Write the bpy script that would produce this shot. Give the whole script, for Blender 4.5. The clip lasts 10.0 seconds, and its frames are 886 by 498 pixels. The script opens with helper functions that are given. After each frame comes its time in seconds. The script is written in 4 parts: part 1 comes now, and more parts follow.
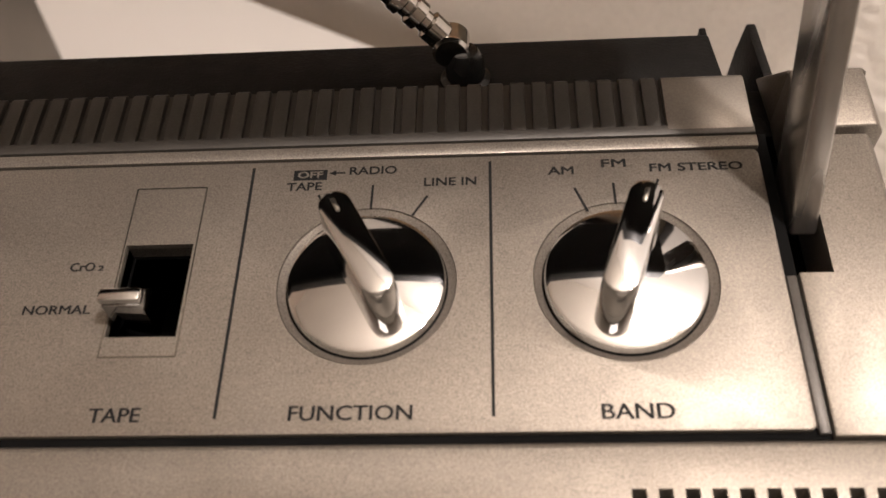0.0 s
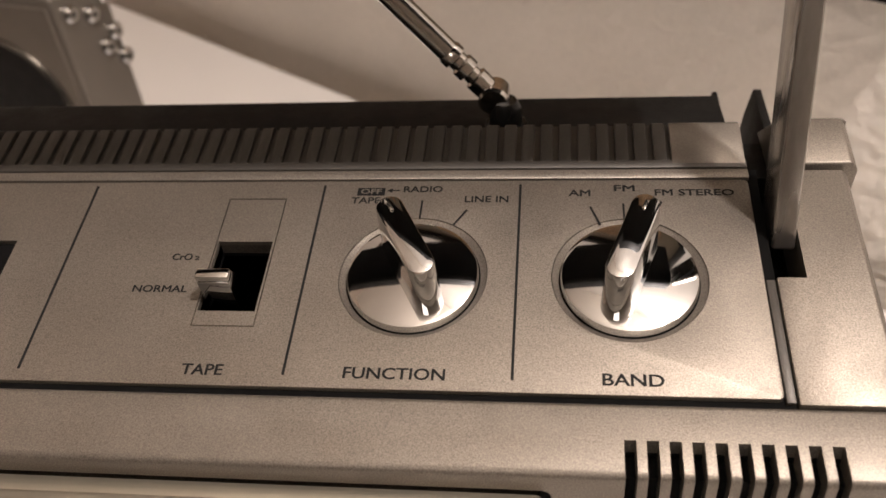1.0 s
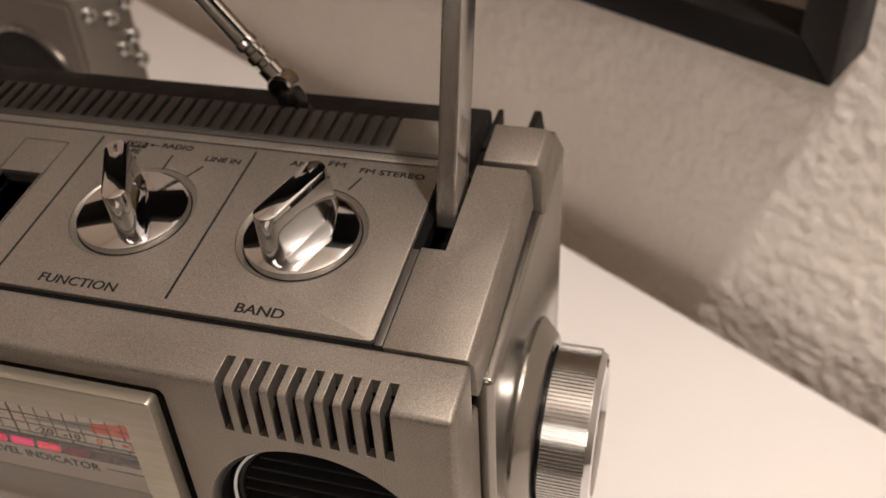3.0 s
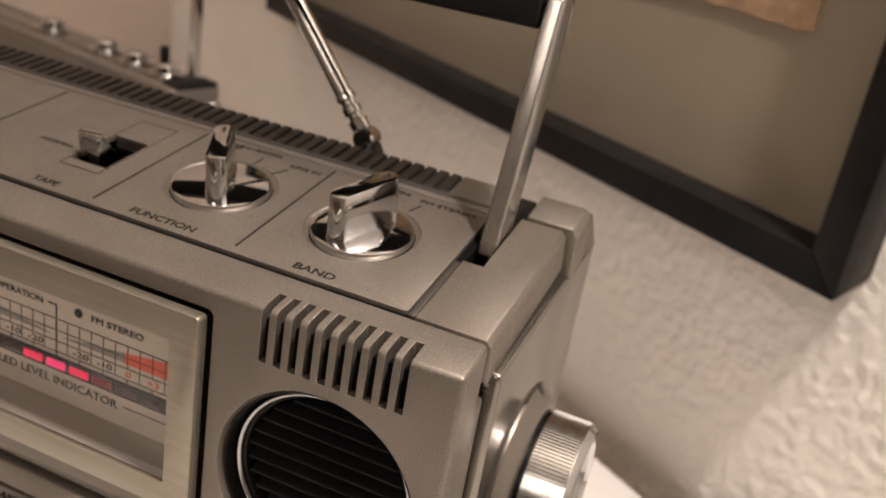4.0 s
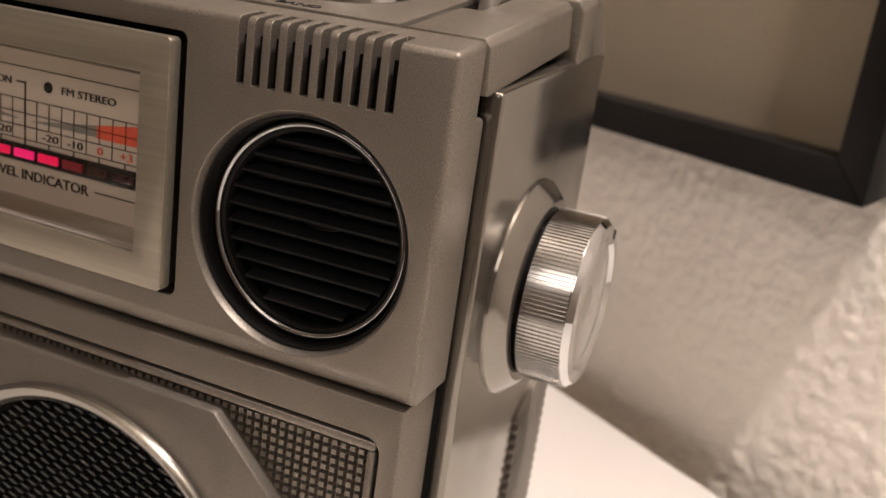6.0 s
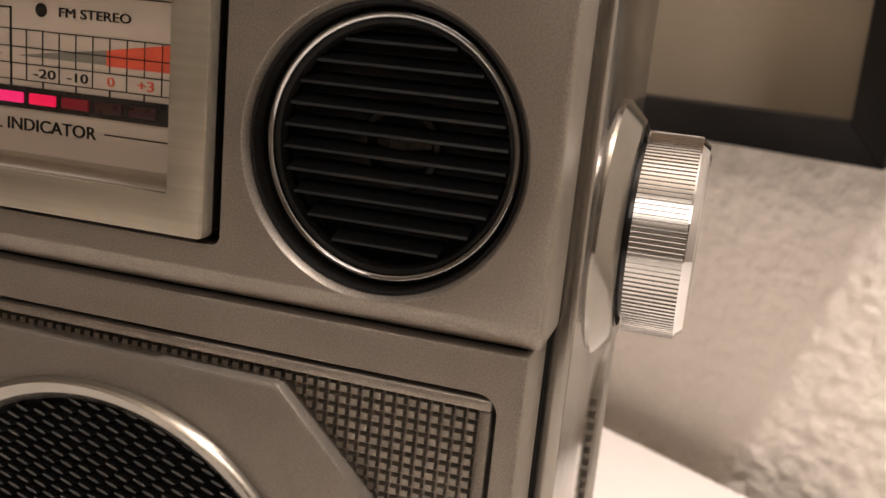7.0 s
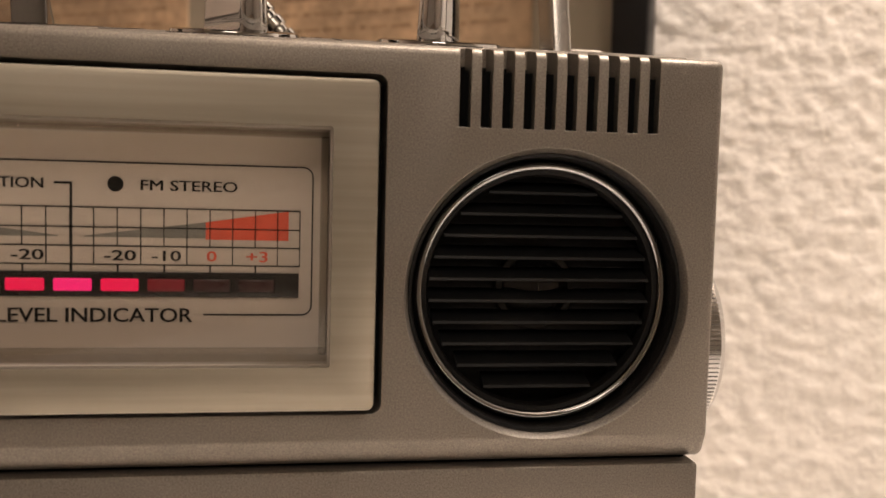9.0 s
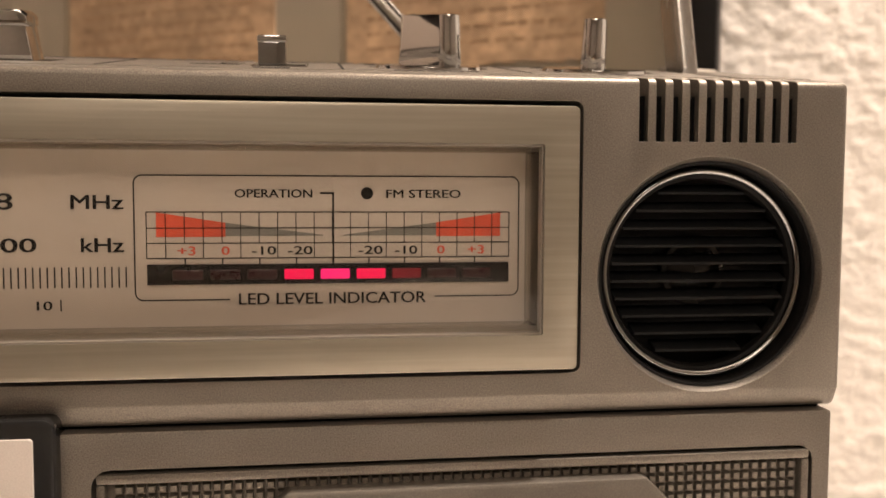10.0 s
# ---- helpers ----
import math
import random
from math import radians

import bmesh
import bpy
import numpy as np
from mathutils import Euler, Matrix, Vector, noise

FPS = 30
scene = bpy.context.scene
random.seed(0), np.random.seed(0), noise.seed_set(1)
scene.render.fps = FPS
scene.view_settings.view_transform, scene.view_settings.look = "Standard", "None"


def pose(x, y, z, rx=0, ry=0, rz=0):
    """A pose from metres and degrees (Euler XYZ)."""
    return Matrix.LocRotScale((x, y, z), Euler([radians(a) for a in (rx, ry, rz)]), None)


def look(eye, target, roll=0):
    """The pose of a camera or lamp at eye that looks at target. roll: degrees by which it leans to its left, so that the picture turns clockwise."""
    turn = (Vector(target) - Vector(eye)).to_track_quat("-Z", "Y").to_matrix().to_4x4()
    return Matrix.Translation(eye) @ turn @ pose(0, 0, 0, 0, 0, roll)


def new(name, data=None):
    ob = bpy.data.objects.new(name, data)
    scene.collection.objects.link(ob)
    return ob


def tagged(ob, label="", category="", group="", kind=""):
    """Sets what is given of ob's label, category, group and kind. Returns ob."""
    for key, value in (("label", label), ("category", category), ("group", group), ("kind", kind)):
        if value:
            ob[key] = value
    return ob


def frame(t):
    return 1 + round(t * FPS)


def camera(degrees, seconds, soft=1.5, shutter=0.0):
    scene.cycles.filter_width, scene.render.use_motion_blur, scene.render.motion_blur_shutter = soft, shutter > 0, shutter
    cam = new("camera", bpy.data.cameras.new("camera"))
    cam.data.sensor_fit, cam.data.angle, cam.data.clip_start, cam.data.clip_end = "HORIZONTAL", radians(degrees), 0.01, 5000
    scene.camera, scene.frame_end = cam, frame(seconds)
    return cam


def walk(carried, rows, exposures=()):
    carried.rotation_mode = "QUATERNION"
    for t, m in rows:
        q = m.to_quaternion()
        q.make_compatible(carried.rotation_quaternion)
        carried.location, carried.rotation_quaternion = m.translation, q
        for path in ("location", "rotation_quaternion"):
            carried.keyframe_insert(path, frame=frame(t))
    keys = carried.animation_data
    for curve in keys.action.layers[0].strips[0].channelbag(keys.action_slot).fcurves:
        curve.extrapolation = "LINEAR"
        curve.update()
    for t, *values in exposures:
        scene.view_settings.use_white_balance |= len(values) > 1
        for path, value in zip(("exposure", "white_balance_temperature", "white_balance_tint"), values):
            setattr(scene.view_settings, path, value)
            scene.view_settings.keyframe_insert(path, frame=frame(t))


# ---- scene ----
cam = camera(52.0, 10.0)
PATH = [
    (0, (-0.06941, -0.05769, 0.35953), (-0.2010, 1.2676, -1.1325), -5.54),
    (0.5, (-0.07377, -0.08077, 0.36847), (-0.2453, 1.3570, -1.0112), -6.20),
    (1, (-0.06219, -0.09488, 0.36846), (-0.3207, 1.3823, -0.9549), -6.31),
    (1.5, (-0.03387, -0.09871, 0.36644), (-0.3798, 1.3746, -0.9411), -7.10),
    (2, (-0.01426, -0.10507, 0.37096), (-0.4046, 1.3686, -0.9236), -7.10),
    (2.5, (0.01073, -0.10941, 0.37003), (-0.4359, 1.3544, -0.9176), -7.16),
    (2.7, (0.02372, -0.10580, 0.36928), (-0.4413, 1.3595, -0.9101), -6.86),
    (3.8, (0.04550, -0.15835, 0.33040), (-0.5349, 1.5728, -0.4859), 9.22),
    (4, (0.04630, -0.16404, 0.32953), (-0.5496, 1.5839, -0.4382), 9.94),
    (4.5, (0.05128, -0.16616, 0.31039), (-0.5434, 1.5976, -0.4215), 9.60),
    (5, (0.04523, -0.16957, 0.29812), (-0.5304, 1.6093, -0.4120), 8.32),
    (5.5, (0.05052, -0.16290, 0.27202), (-0.5638, 1.6303, -0.3661), 8.01),
    (6, (0.06596, -0.16601, 0.24302), (-0.6197, 1.6247, -0.3255), 8.03),
    (6.2, (0.06218, -0.17259, 0.24086), (-0.6413, 1.6183, -0.3048), 7.64),
    (7.3, (0.00788, -0.14656, 0.19716), (-0.3975, 1.7741, -0.1861), 5.52),
    (7.5, (-0.00376, -0.15029, 0.20890), (-0.2923, 1.7999, -0.1280), 6.26),
    (7.7, (-0.01528, -0.15562, 0.21082), (-0.1798, 1.8179, -0.0689), 6.57),
    (8, (-0.03028, -0.15157, 0.19524), (0.0041, 1.8363, -0.0217), 6.74),
    (8.2, (-0.04259, -0.15042, 0.20202), (0.0659, 1.8262, -0.0829), 6.68),
    (8.3, (-0.04951, -0.15173, 0.20246), (0.1074, 1.8271, -0.0416), 6.20),
    (8.5, (-0.05984, -0.15476, 0.20688), (0.1932, 1.8209, 0.0520), 4.78),
    (9, (-0.07961, -0.16422, 0.20502), (0.2387, 1.8020, 0.0604), 1.53),
    (9.3, (-0.09772, -0.17641, 0.20492), (0.2478, 1.7841, 0.0577), 0.75),
    (9.5, (-0.10650, -0.18683, 0.20568), (0.2171, 1.7770, 0.0574), 0.56),
    (10, (-0.12321, -0.20045, 0.20508), (0.1472, 1.7722, 0.0664), 0.22),
]
walk(cam, [(t, look(eye, target, roll)) for t, eye, target, roll in PATH], [(0, -0.43, 6210, 10), (2.7, -0.72, 6210, 10), (4, -0.33, 6210, 10), (5.2, -0.24, 6210, 10), (6.2, -0.34, 6210, 10), (7.5, 0.04, 6350, 10), (8.2, 0.1, 6400, 10), (8.6, -0.07, 6550, 10), (9, -0.2, 6600, 10), (10, 0.1, 6700, 10)])
cam.data.dof.use_dof = True
cam.data.dof.focus_distance = 0.19
cam.data.dof.aperture_fstop = 20.0

# ---------------------------------------------------------------- light
W33 = pose(0, 0, 0, 0, 0, -33.4)          # the wall's own axes: x along it, y into it


def on_wall(u, n, z):
    return W33 @ Vector((u, n, z))


world = bpy.data.worlds.new("world")
world.use_nodes = True
world.node_tree.nodes["Background"].inputs[0].default_value = (1.0, 0.82, 0.64, 1)
world.node_tree.nodes["Background"].inputs[1].default_value = 0.01
scene.world = world


def lamp(name, kind, place, power, color, size):
    d = bpy.data.lights.new(name, kind)
    d.energy, d.color = power, color
    if kind == "AREA":
        d.size = size
    else:
        d.shadow_soft_size = size
    ob = new(name, d)
    ob.location = place
    return ob


lamp("wall_spot", "POINT", (0.32, -0.05, 1.25), 72.0, (1.0, 0.85, 0.76), 0.034)
room_lamp = lamp("room_lamp", "AREA", (-0.2, -1.3, 1.20), 6.8, (1.0, 0.83, 0.70), 0.6)
room_lamp.matrix_world = look((-0.2, -1.3, 1.20), (0.1, 0.3, 0.1))

# ---------------------------------------------------------------- materials


def material(name, color, rough=0.5, metal=0.0, var=0.08, scale=40.0, fine=0.0, fine_scale=1500.0, bump=0.0, bump_scale=900.0,
             stretch=(1, 1, 1), coat=0.0, rough_var=0.06, relief=0.0005, spec=0.5):
    m = bpy.data.materials.new(name)
    m.use_nodes = True
    nt = m.node_tree
    b = nt.nodes["Principled BSDF"]
    b.inputs["Roughness"].default_value = rough
    b.inputs["Metallic"].default_value = metal
    b.inputs["Specular IOR Level"].default_value = spec
    if coat:
        b.inputs["Coat Weight"].default_value = coat
    tc = nt.nodes.new("ShaderNodeTexCoord")
    mp = nt.nodes.new("ShaderNodeMapping")
    mp.inputs["Scale"].default_value = stretch
    nt.links.new(tc.outputs["Object"], mp.inputs["Vector"])

    def noise_node(s, detail):
        n = nt.nodes.new("ShaderNodeTexNoise")
        n.inputs["Scale"].default_value = s
        n.inputs["Detail"].default_value = detail
        nt.links.new(mp.outputs["Vector"], n.inputs["Vector"])
        return n.outputs["Fac"]

    def ranged(src, lo, hi):
        r = nt.nodes.new("ShaderNodeMapRange")
        r.inputs["From Min"].default_value, r.inputs["From Max"].default_value = 0.3, 0.7
        r.inputs["To Min"].default_value, r.inputs["To Max"].default_value = lo, hi
        nt.links.new(src, r.inputs["Value"])
        return r.outputs["Result"]

    big = noise_node(scale, 4)
    value = ranged(big, 1 - var, 1 + var)
    if fine:
        f = noise_node(fine_scale, 2)
        mul = nt.nodes.new("ShaderNodeMath")
        mul.operation = "MULTIPLY"
        nt.links.new(value, mul.inputs[0])
        nt.links.new(ranged(f, 1 - fine, 1 + fine), mul.inputs[1])
        value = mul.outputs[0]
    hsv = nt.nodes.new("ShaderNodeHueSaturation")
    hsv.inputs["Color"].default_value = (*color, 1)
    nt.links.new(value, hsv.inputs["Value"])
    nt.links.new(hsv.outputs["Color"], b.inputs["Base Color"])
    nt.links.new(ranged(noise_node(scale * 2.7, 3), max(0.0, rough - rough_var), min(1.0, rough + rough_var)), b.inputs["Roughness"])
    if bump:
        bn = nt.nodes.new("ShaderNodeBump")
        bn.inputs["Strength"].default_value = bump
        bn.inputs["Distance"].default_value = relief
        nt.links.new(noise_node(bump_scale, 3), bn.inputs["Height"])
        nt.links.new(bn.outputs["Normal"], b.inputs["Normal"])
    return m


def glowing(name, color, strength):
    m = bpy.data.materials.new(name)
    m.use_nodes = True
    b = m.node_tree.nodes["Principled BSDF"]
    b.inputs["Base Color"].default_value = (0.15 * color[0], 0.15 * color[1], 0.15 * color[2], 1)
    b.inputs["Emission Color"].default_value = (*color, 1)
    b.inputs["Emission Strength"].default_value = strength
    return m


def clear(name, tint, gloss=1.0, rough=0.03):
    m = bpy.data.materials.new(name)
    m.use_nodes = True
    nt = m.node_tree
    nt.nodes.clear()
    out = nt.nodes.new("ShaderNodeOutputMaterial")
    mix = nt.nodes.new("ShaderNodeMixShader")
    tr = nt.nodes.new("ShaderNodeBsdfTransparent")
    tr.inputs["Color"].default_value = (*tint, 1)
    gl = nt.nodes.new("ShaderNodeBsdfGlossy")
    gl.inputs["Roughness"].default_value = rough
    fr = nt.nodes.new("ShaderNodeLayerWeight")
    fr.inputs["Blend"].default_value = 0.5
    pw = nt.nodes.new("ShaderNodeMath")
    pw.operation = "POWER"
    pw.inputs[1].default_value = 4.0
    nt.links.new(fr.outputs["Facing"], pw.inputs[0])
    ml = nt.nodes.new("ShaderNodeMath")
    ml.operation = "MULTIPLY_ADD"
    ml.inputs[1].default_value, ml.inputs[2].default_value = 0.55 * gloss, 0.03 * gloss
    nt.links.new(pw.outputs[0], ml.inputs[0])
    nt.links.new(ml.outputs[0], mix.inputs[0])
    nt.links.new(tr.outputs[0], mix.inputs[1])
    nt.links.new(gl.outputs[0], mix.inputs[2])
    nt.links.new(mix.outputs[0], out.inputs["Surface"])
    return m


SILVER = material("silver_paint", (0.192, 0.172, 0.145), 0.44, 0.66, 0.05, 30, 0.30, 3100, 0.13, 3100)
SILVER_DARK = material("grey_silver_paint", (0.180, 0.162, 0.138), 0.40, 0.6, 0.05, 30, 0.12, 2600, 0.08, 2600)
SATIN = material("satin_metal", (0.25, 0.235, 0.208), 0.16, 0.9, 0.04, 25, 0.06, 1800, 0.03, 1500)
BRUSHED = material("brushed_champagne_aluminium", (0.31, 0.283, 0.228), 0.38, 0.75, 0.05, 20, 0.09, 700, 0.05, 900, (0.03, 1, 1))
CHROME = material("chrome", (0.60, 0.60, 0.60), 0.05, 1.0, 0.01, 60, 0, 0, 0, 0, rough_var=0.02)
# chrome with the dark surroundings it mirrors put into a darker colour
DARKENED_CHROME = material("chrome_with_dark_reflection", (0.36, 0.36, 0.365), 0.07, 1.0, 0.02, 60, rough_var=0.02)
STEEL = material("polished_steel", (0.62, 0.60, 0.57), 0.16, 1.0, 0.03, 60, 0.05, 900, rough_var=0.05)
KNURL = material("turned_aluminium", (0.48, 0.47, 0.455), 0.20, 1.0, 0.03, 120, 0.05, 1500, rough_var=0.05)
BLACK = material("black_plastic", (0.006, 0.0057, 0.0053), 0.55, 0, 0.25, 60, 0.3, 1500, 0.3, 1500, spec=0.15)
BLACK_GLOSS = material("glossy_black_plastic", (0.012, 0.012, 0.012), 0.22, 0, 0.2, 60, spec=0.4)
LOUVRE = material("black_louvre_plastic", (0.009, 0.0095, 0.010), 0.44, 0, 0.2, 60, spec=0.22)
ARM = material("brushed_steel_arm", (0.46, 0.445, 0.42), 0.27, 0.95, 0.04, 40, 0.08, 900, 0.04, 900, (1, 1, 0.05))
# silver darkened for the grip's shadow on the ribs; also the grey joint strip
RIBBED = material("rib_shade_and_joint_grey", (0.058, 0.053, 0.046), 0.48, 0.4, 0.06, 40, 0.1, 2200, 0.06, 2200)
# near-black colour that stands for the shade inside openings and joints
VOID = material("painted_inner_shade", (0.004, 0.004, 0.004), 0.8, 0, 0.2, 60, spec=0.05)
INK = material("black_ink", (0.009, 0.009, 0.009), 0.6, 0, 0.1, 200, spec=0.12)
INK_RED = material("red_ink", (0.72, 0.10, 0.05), 0.5, 0, 0.08, 200)
INK_GREY = material("grey_ink", (0.22, 0.22, 0.20), 0.5, 0, 0.08, 200)
DIAL = material("silver_dial_print", (0.60, 0.545, 0.485), 0.45, 0.1, 0.03, 30, 0.05, 2500)
LED_OFF = material("unlit_red_led", (0.032, 0.007, 0.009), 0.3, 0, 0.1, 300)
LED_ON = glowing("lit_pink_led", (1.0, 0.001, 0.075), 0.85)
LED_MID = glowing("lit_centre_led", (1.0, 0.012, 0.16), 1.0)
LED_DIM = glowing("half_lit_led", (0.9, 0.002, 0.05), 0.06)
GLASS = clear("clear_dial_plastic", (0.96, 0.95, 0.93))
GLASS_EDGE = clear("clear_plastic_edge", (0.80, 0.78, 0.74), 1.3, 0.1)
PICTURE_GLASS = clear("picture_glass", (0.97, 0.96, 0.94), 0.5)
LINING = material("grey_window_lining", (0.42, 0.385, 0.34), 0.38, 0.35, 0.04, 30, 0.05, 2500)
# pale colour in place of the bright reflection on the cassette door's window
DOOR_REFLECTION = material("painted_door_reflection", (0.62, 0.57, 0.52), 0.2, 0.2, 0.05, 30, 0.05, 2500)
TABLE_WHITE = material("white_lacquer", (0.82, 0.80, 0.77), 0.34, 0, 0.015, 5, 0.01, 800, 0.03, 1200)
PLASTER = material("white_plaster", (0.84, 0.80, 0.74), 0.85, 0, 0.05, 9, 0.04, 420, 0.45, 330, relief=0.0018)
WALL_PLAIN = material("plain_wall_paint", (0.62, 0.57, 0.50), 0.85, 0, 0.04, 3, 0.03, 60, 0.2, 200)
WALL_RUST = material("brown_wall_paint", (0.35, 0.285, 0.23), 0.85, 0, 0.06, 3, 0.03, 60, 0.2, 200)
FLOOR_WOOD = material("dark_wood_floor", (0.30, 0.225, 0.16), 0.45, 0, 0.25, 6, 0.15, 90, 0.1, 200, (1, 8, 1))
FRAME_BLACK = material("black_lacquered_wood", (0.010, 0.0095, 0.009), 0.42, 0, 0.2, 30, 0.15, 900, 0.1, 700, spec=0.18)
MAT_BOARD = material("cream_mat_board", (0.30, 0.265, 0.21), 0.8, 0, 0.05, 8, 0.03, 900, 0.1, 1200)
PARCHMENT = material("brown_parchment", (0.41, 0.285, 0.18), 0.85, 0, 0.28, 22, 0.22, 160, 0.3, 300)
PARCHMENT_INK = material("faded_brown_ink", (0.26, 0.165, 0.095), 0.85, 0, 0.3, 90)

# ---------------------------------------------------------------- mesh helpers


def box(bm, x0, x1, y0, y1, z0, z1, bevel=0.0, segments=2):
    r = bmesh.ops.create_cube(bm, size=1.0)
    vs = r["verts"]
    for v in vs:
        v.co = Vector((x0 + (v.co.x + 0.5) * (x1 - x0), y0 + (v.co.y + 0.5) * (y1 - y0), z0 + (v.co.z + 0.5) * (z1 - z0)))
    if bevel:
        es = list({e for v in vs for e in v.link_edges})
        bmesh.ops.bevel(bm, geom=es, offset=bevel, segments=segments, profile=0.5, affect="EDGES")
    return bm


def prism(bm, outline, axis, a, b, bevel=0.0, segments=2):
    """An outline of two coordinates, carried from a to b along an axis (0, 1 or 2)."""
    def put(p, q):
        return Vector((q, p[0], p[1])) if axis == 0 else Vector((p[0], q, p[1])) if axis == 1 else Vector((p[0], p[1], q))
    lo = [bm.verts.new(put(p, a)) for p in outline]
    hi = [bm.verts.new(put(p, b)) for p in outline]
    faces = [bm.faces.new(lo[::-1]), bm.faces.new(hi)]
    n = len(outline)
    for i in range(n):
        faces.append(bm.faces.new((lo[i], lo[(i + 1) % n], hi[(i + 1) % n], hi[i])))
    bmesh.ops.recalc_face_normals(bm, faces=faces)
    if bevel:
        es = [e for e in {e for f in faces for e in f.edges} if e.calc_face_angle(0) > radians(32)]
        bmesh.ops.bevel(bm, geom=es, offset=bevel, segments=segments, profile=0.5, affect="EDGES", clamp_overlap=True)
    return bm


def lathe(bm, profile, m=Matrix.Identity(4), steps=64, closed=False):
    """Turns (radius, height) pairs round the local z axis."""
    rings = []
    for r, h in profile:
        if r < 1e-7:
            rings.append([bm.verts.new(m @ Vector((0, 0, h)))])
        else:
            rings.append([bm.verts.new(m @ Vector((r * math.cos(2 * math.pi * i / steps), r * math.sin(2 * math.pi * i / steps), h))) for i in range(steps)])
    pairs = list(zip(rings, rings[1:])) + ([(rings[-1], rings[0])] if closed else [])
    fs = []
    for p, q in pairs:
        for i in range(steps):
            j = (i + 1) % steps
            if len(p) == 1 and len(q) == 1:
                continue
            if len(p) == 1:
                fs.append(bm.faces.new((p[0], q[j], q[i])))
            elif len(q) == 1:
                fs.append(bm.faces.new((p[i], p[j], q[0])))
            else:
                fs.append(bm.faces.new((p[i], p[j], q[j], q[i])))
    bmesh.ops.recalc_face_normals(bm, faces=fs)
    return bm


def stadium(length, width, steps=10):
    r, h = width / 2, length / 2 - width / 2
    pts = [(r * math.cos(a), h + r * math.sin(a)) for a in np.linspace(0, math.pi, steps)]
    return pts + [(-x, -y) for x, y in pts]


def rounded(x0, x1, y0, y1, r, steps=6):
    out = []
    for cx, cy, a0 in ((x1 - r, y1 - r, 0), (x0 + r, y1 - r, 90), (x0 + r, y0 + r, 180), (x1 - r, y0 + r, 270)):
        for k in range(steps + 1):
            a = radians(a0 + 90 * k / steps)
            out.append((cx + r * math.cos(a), cy + r * math.sin(a)))
    return out


def mesh_of(bm, name, smooth=35):
    me = bpy.data.meshes.new(name)
    bm.normal_update()
    for e in bm.edges:
        if len(e.link_faces) == 2 and e.calc_face_angle(0) > radians(smooth):
            e.smooth = False
    for f in bm.faces:
        f.smooth = True
    bm.to_mesh(me)
    bm.free()
    return me


def part(name, bm, mat, parent=None, label="", smooth=35):
    ob = new(name, bm if isinstance(bm, bpy.types.Mesh) else mesh_of(bm, name, smooth))
    if not ob.data.materials:
        ob.data.materials.append(mat)
    ob.parent = parent
    return tagged(ob, label)


def thing(name, label, category, place=Matrix.Identity(4), group=""):
    ob = new(name)
    ob.matrix_world = place
    ob.empty_display_size = 0.02
    return tagged(ob, label, category, group)


def cut(ob, cutters):
    """Takes the bmeshes in cutters out of ob, one after another."""
    for c in cutters:
        tool = new("cutter", mesh_of(c, "cutter"))
        tool.parent = ob.parent
        mod = ob.modifiers.new("cut", "BOOLEAN")
        mod.operation, mod.object, mod.solver = "DIFFERENCE", tool, "EXACT"
        bpy.context.view_layer.update()
        done = bpy.data.meshes.new_from_object(ob.evaluated_get(bpy.context.evaluated_depsgraph_get()))
        ob.modifiers.clear()
        old, ob.data = ob.data, done
        bpy.data.meshes.remove(old)
        data = tool.data
        bpy.data.objects.remove(tool)
        bpy.data.meshes.remove(data)
    bm = bmesh.new()
    bm.from_mesh(ob.data)
    bm.normal_update()
    for e in bm.edges:
        e.smooth = not (len(e.link_faces) != 2 or e.calc_face_angle(0) > radians(35))
    for f in bm.faces:
        f.smooth = True
    bm.to_mesh(ob.data)
    bm.free()
    return ob


def lettering(name, words, x0, x1, mid, height, m, mat, parent, bold=0.0, thick=0.00012):
    """Words fitted between x0 and x1, their capitals of that height about mid, lying on the plane z = 0 of m."""
    cu = bpy.data.curves.new(name, "FONT")
    cu.body, cu.size, cu.extrude = words, 1.0, 0.02
    cu.resolution_u = 3
    ob = new(name, cu)
    bpy.context.view_layer.update()
    me = bpy.data.meshes.new_from_object(ob.evaluated_get(bpy.context.evaluated_depsgraph_get()))
    bpy.data.objects.remove(ob)
    bpy.data.curves.remove(cu)
    if bold:
        # a second and third print, shifted sideways, give the strokes their weight
        one = bmesh.new()
        one.from_mesh(me)
        for k in (-1, 1):
            shifted = me.copy()
            shifted.transform(Matrix.Translation((k * bold, 0, k * 0.004)))
            one.from_mesh(shifted)
            bpy.data.meshes.remove(shifted)
        one.to_mesh(me)
        one.free()
    co = np.array([v.co[:] for v in me.vertices])
    lo, hi = co.min(0), co.max(0)
    sx, sy = (x1 - x0) / (hi[0] - lo[0]), height / (hi[1] - lo[1])
    for v in me.vertices:
        v.co = m @ Vector((x0 + (v.co.x - lo[0]) * sx, mid + (v.co.y - (lo[1] + hi[1]) / 2) * sy, thick * (1 + (v.co.z - 0.02) * 40 if v.co.z > 0 else -0.5)))
    return part(name, me, mat, parent)


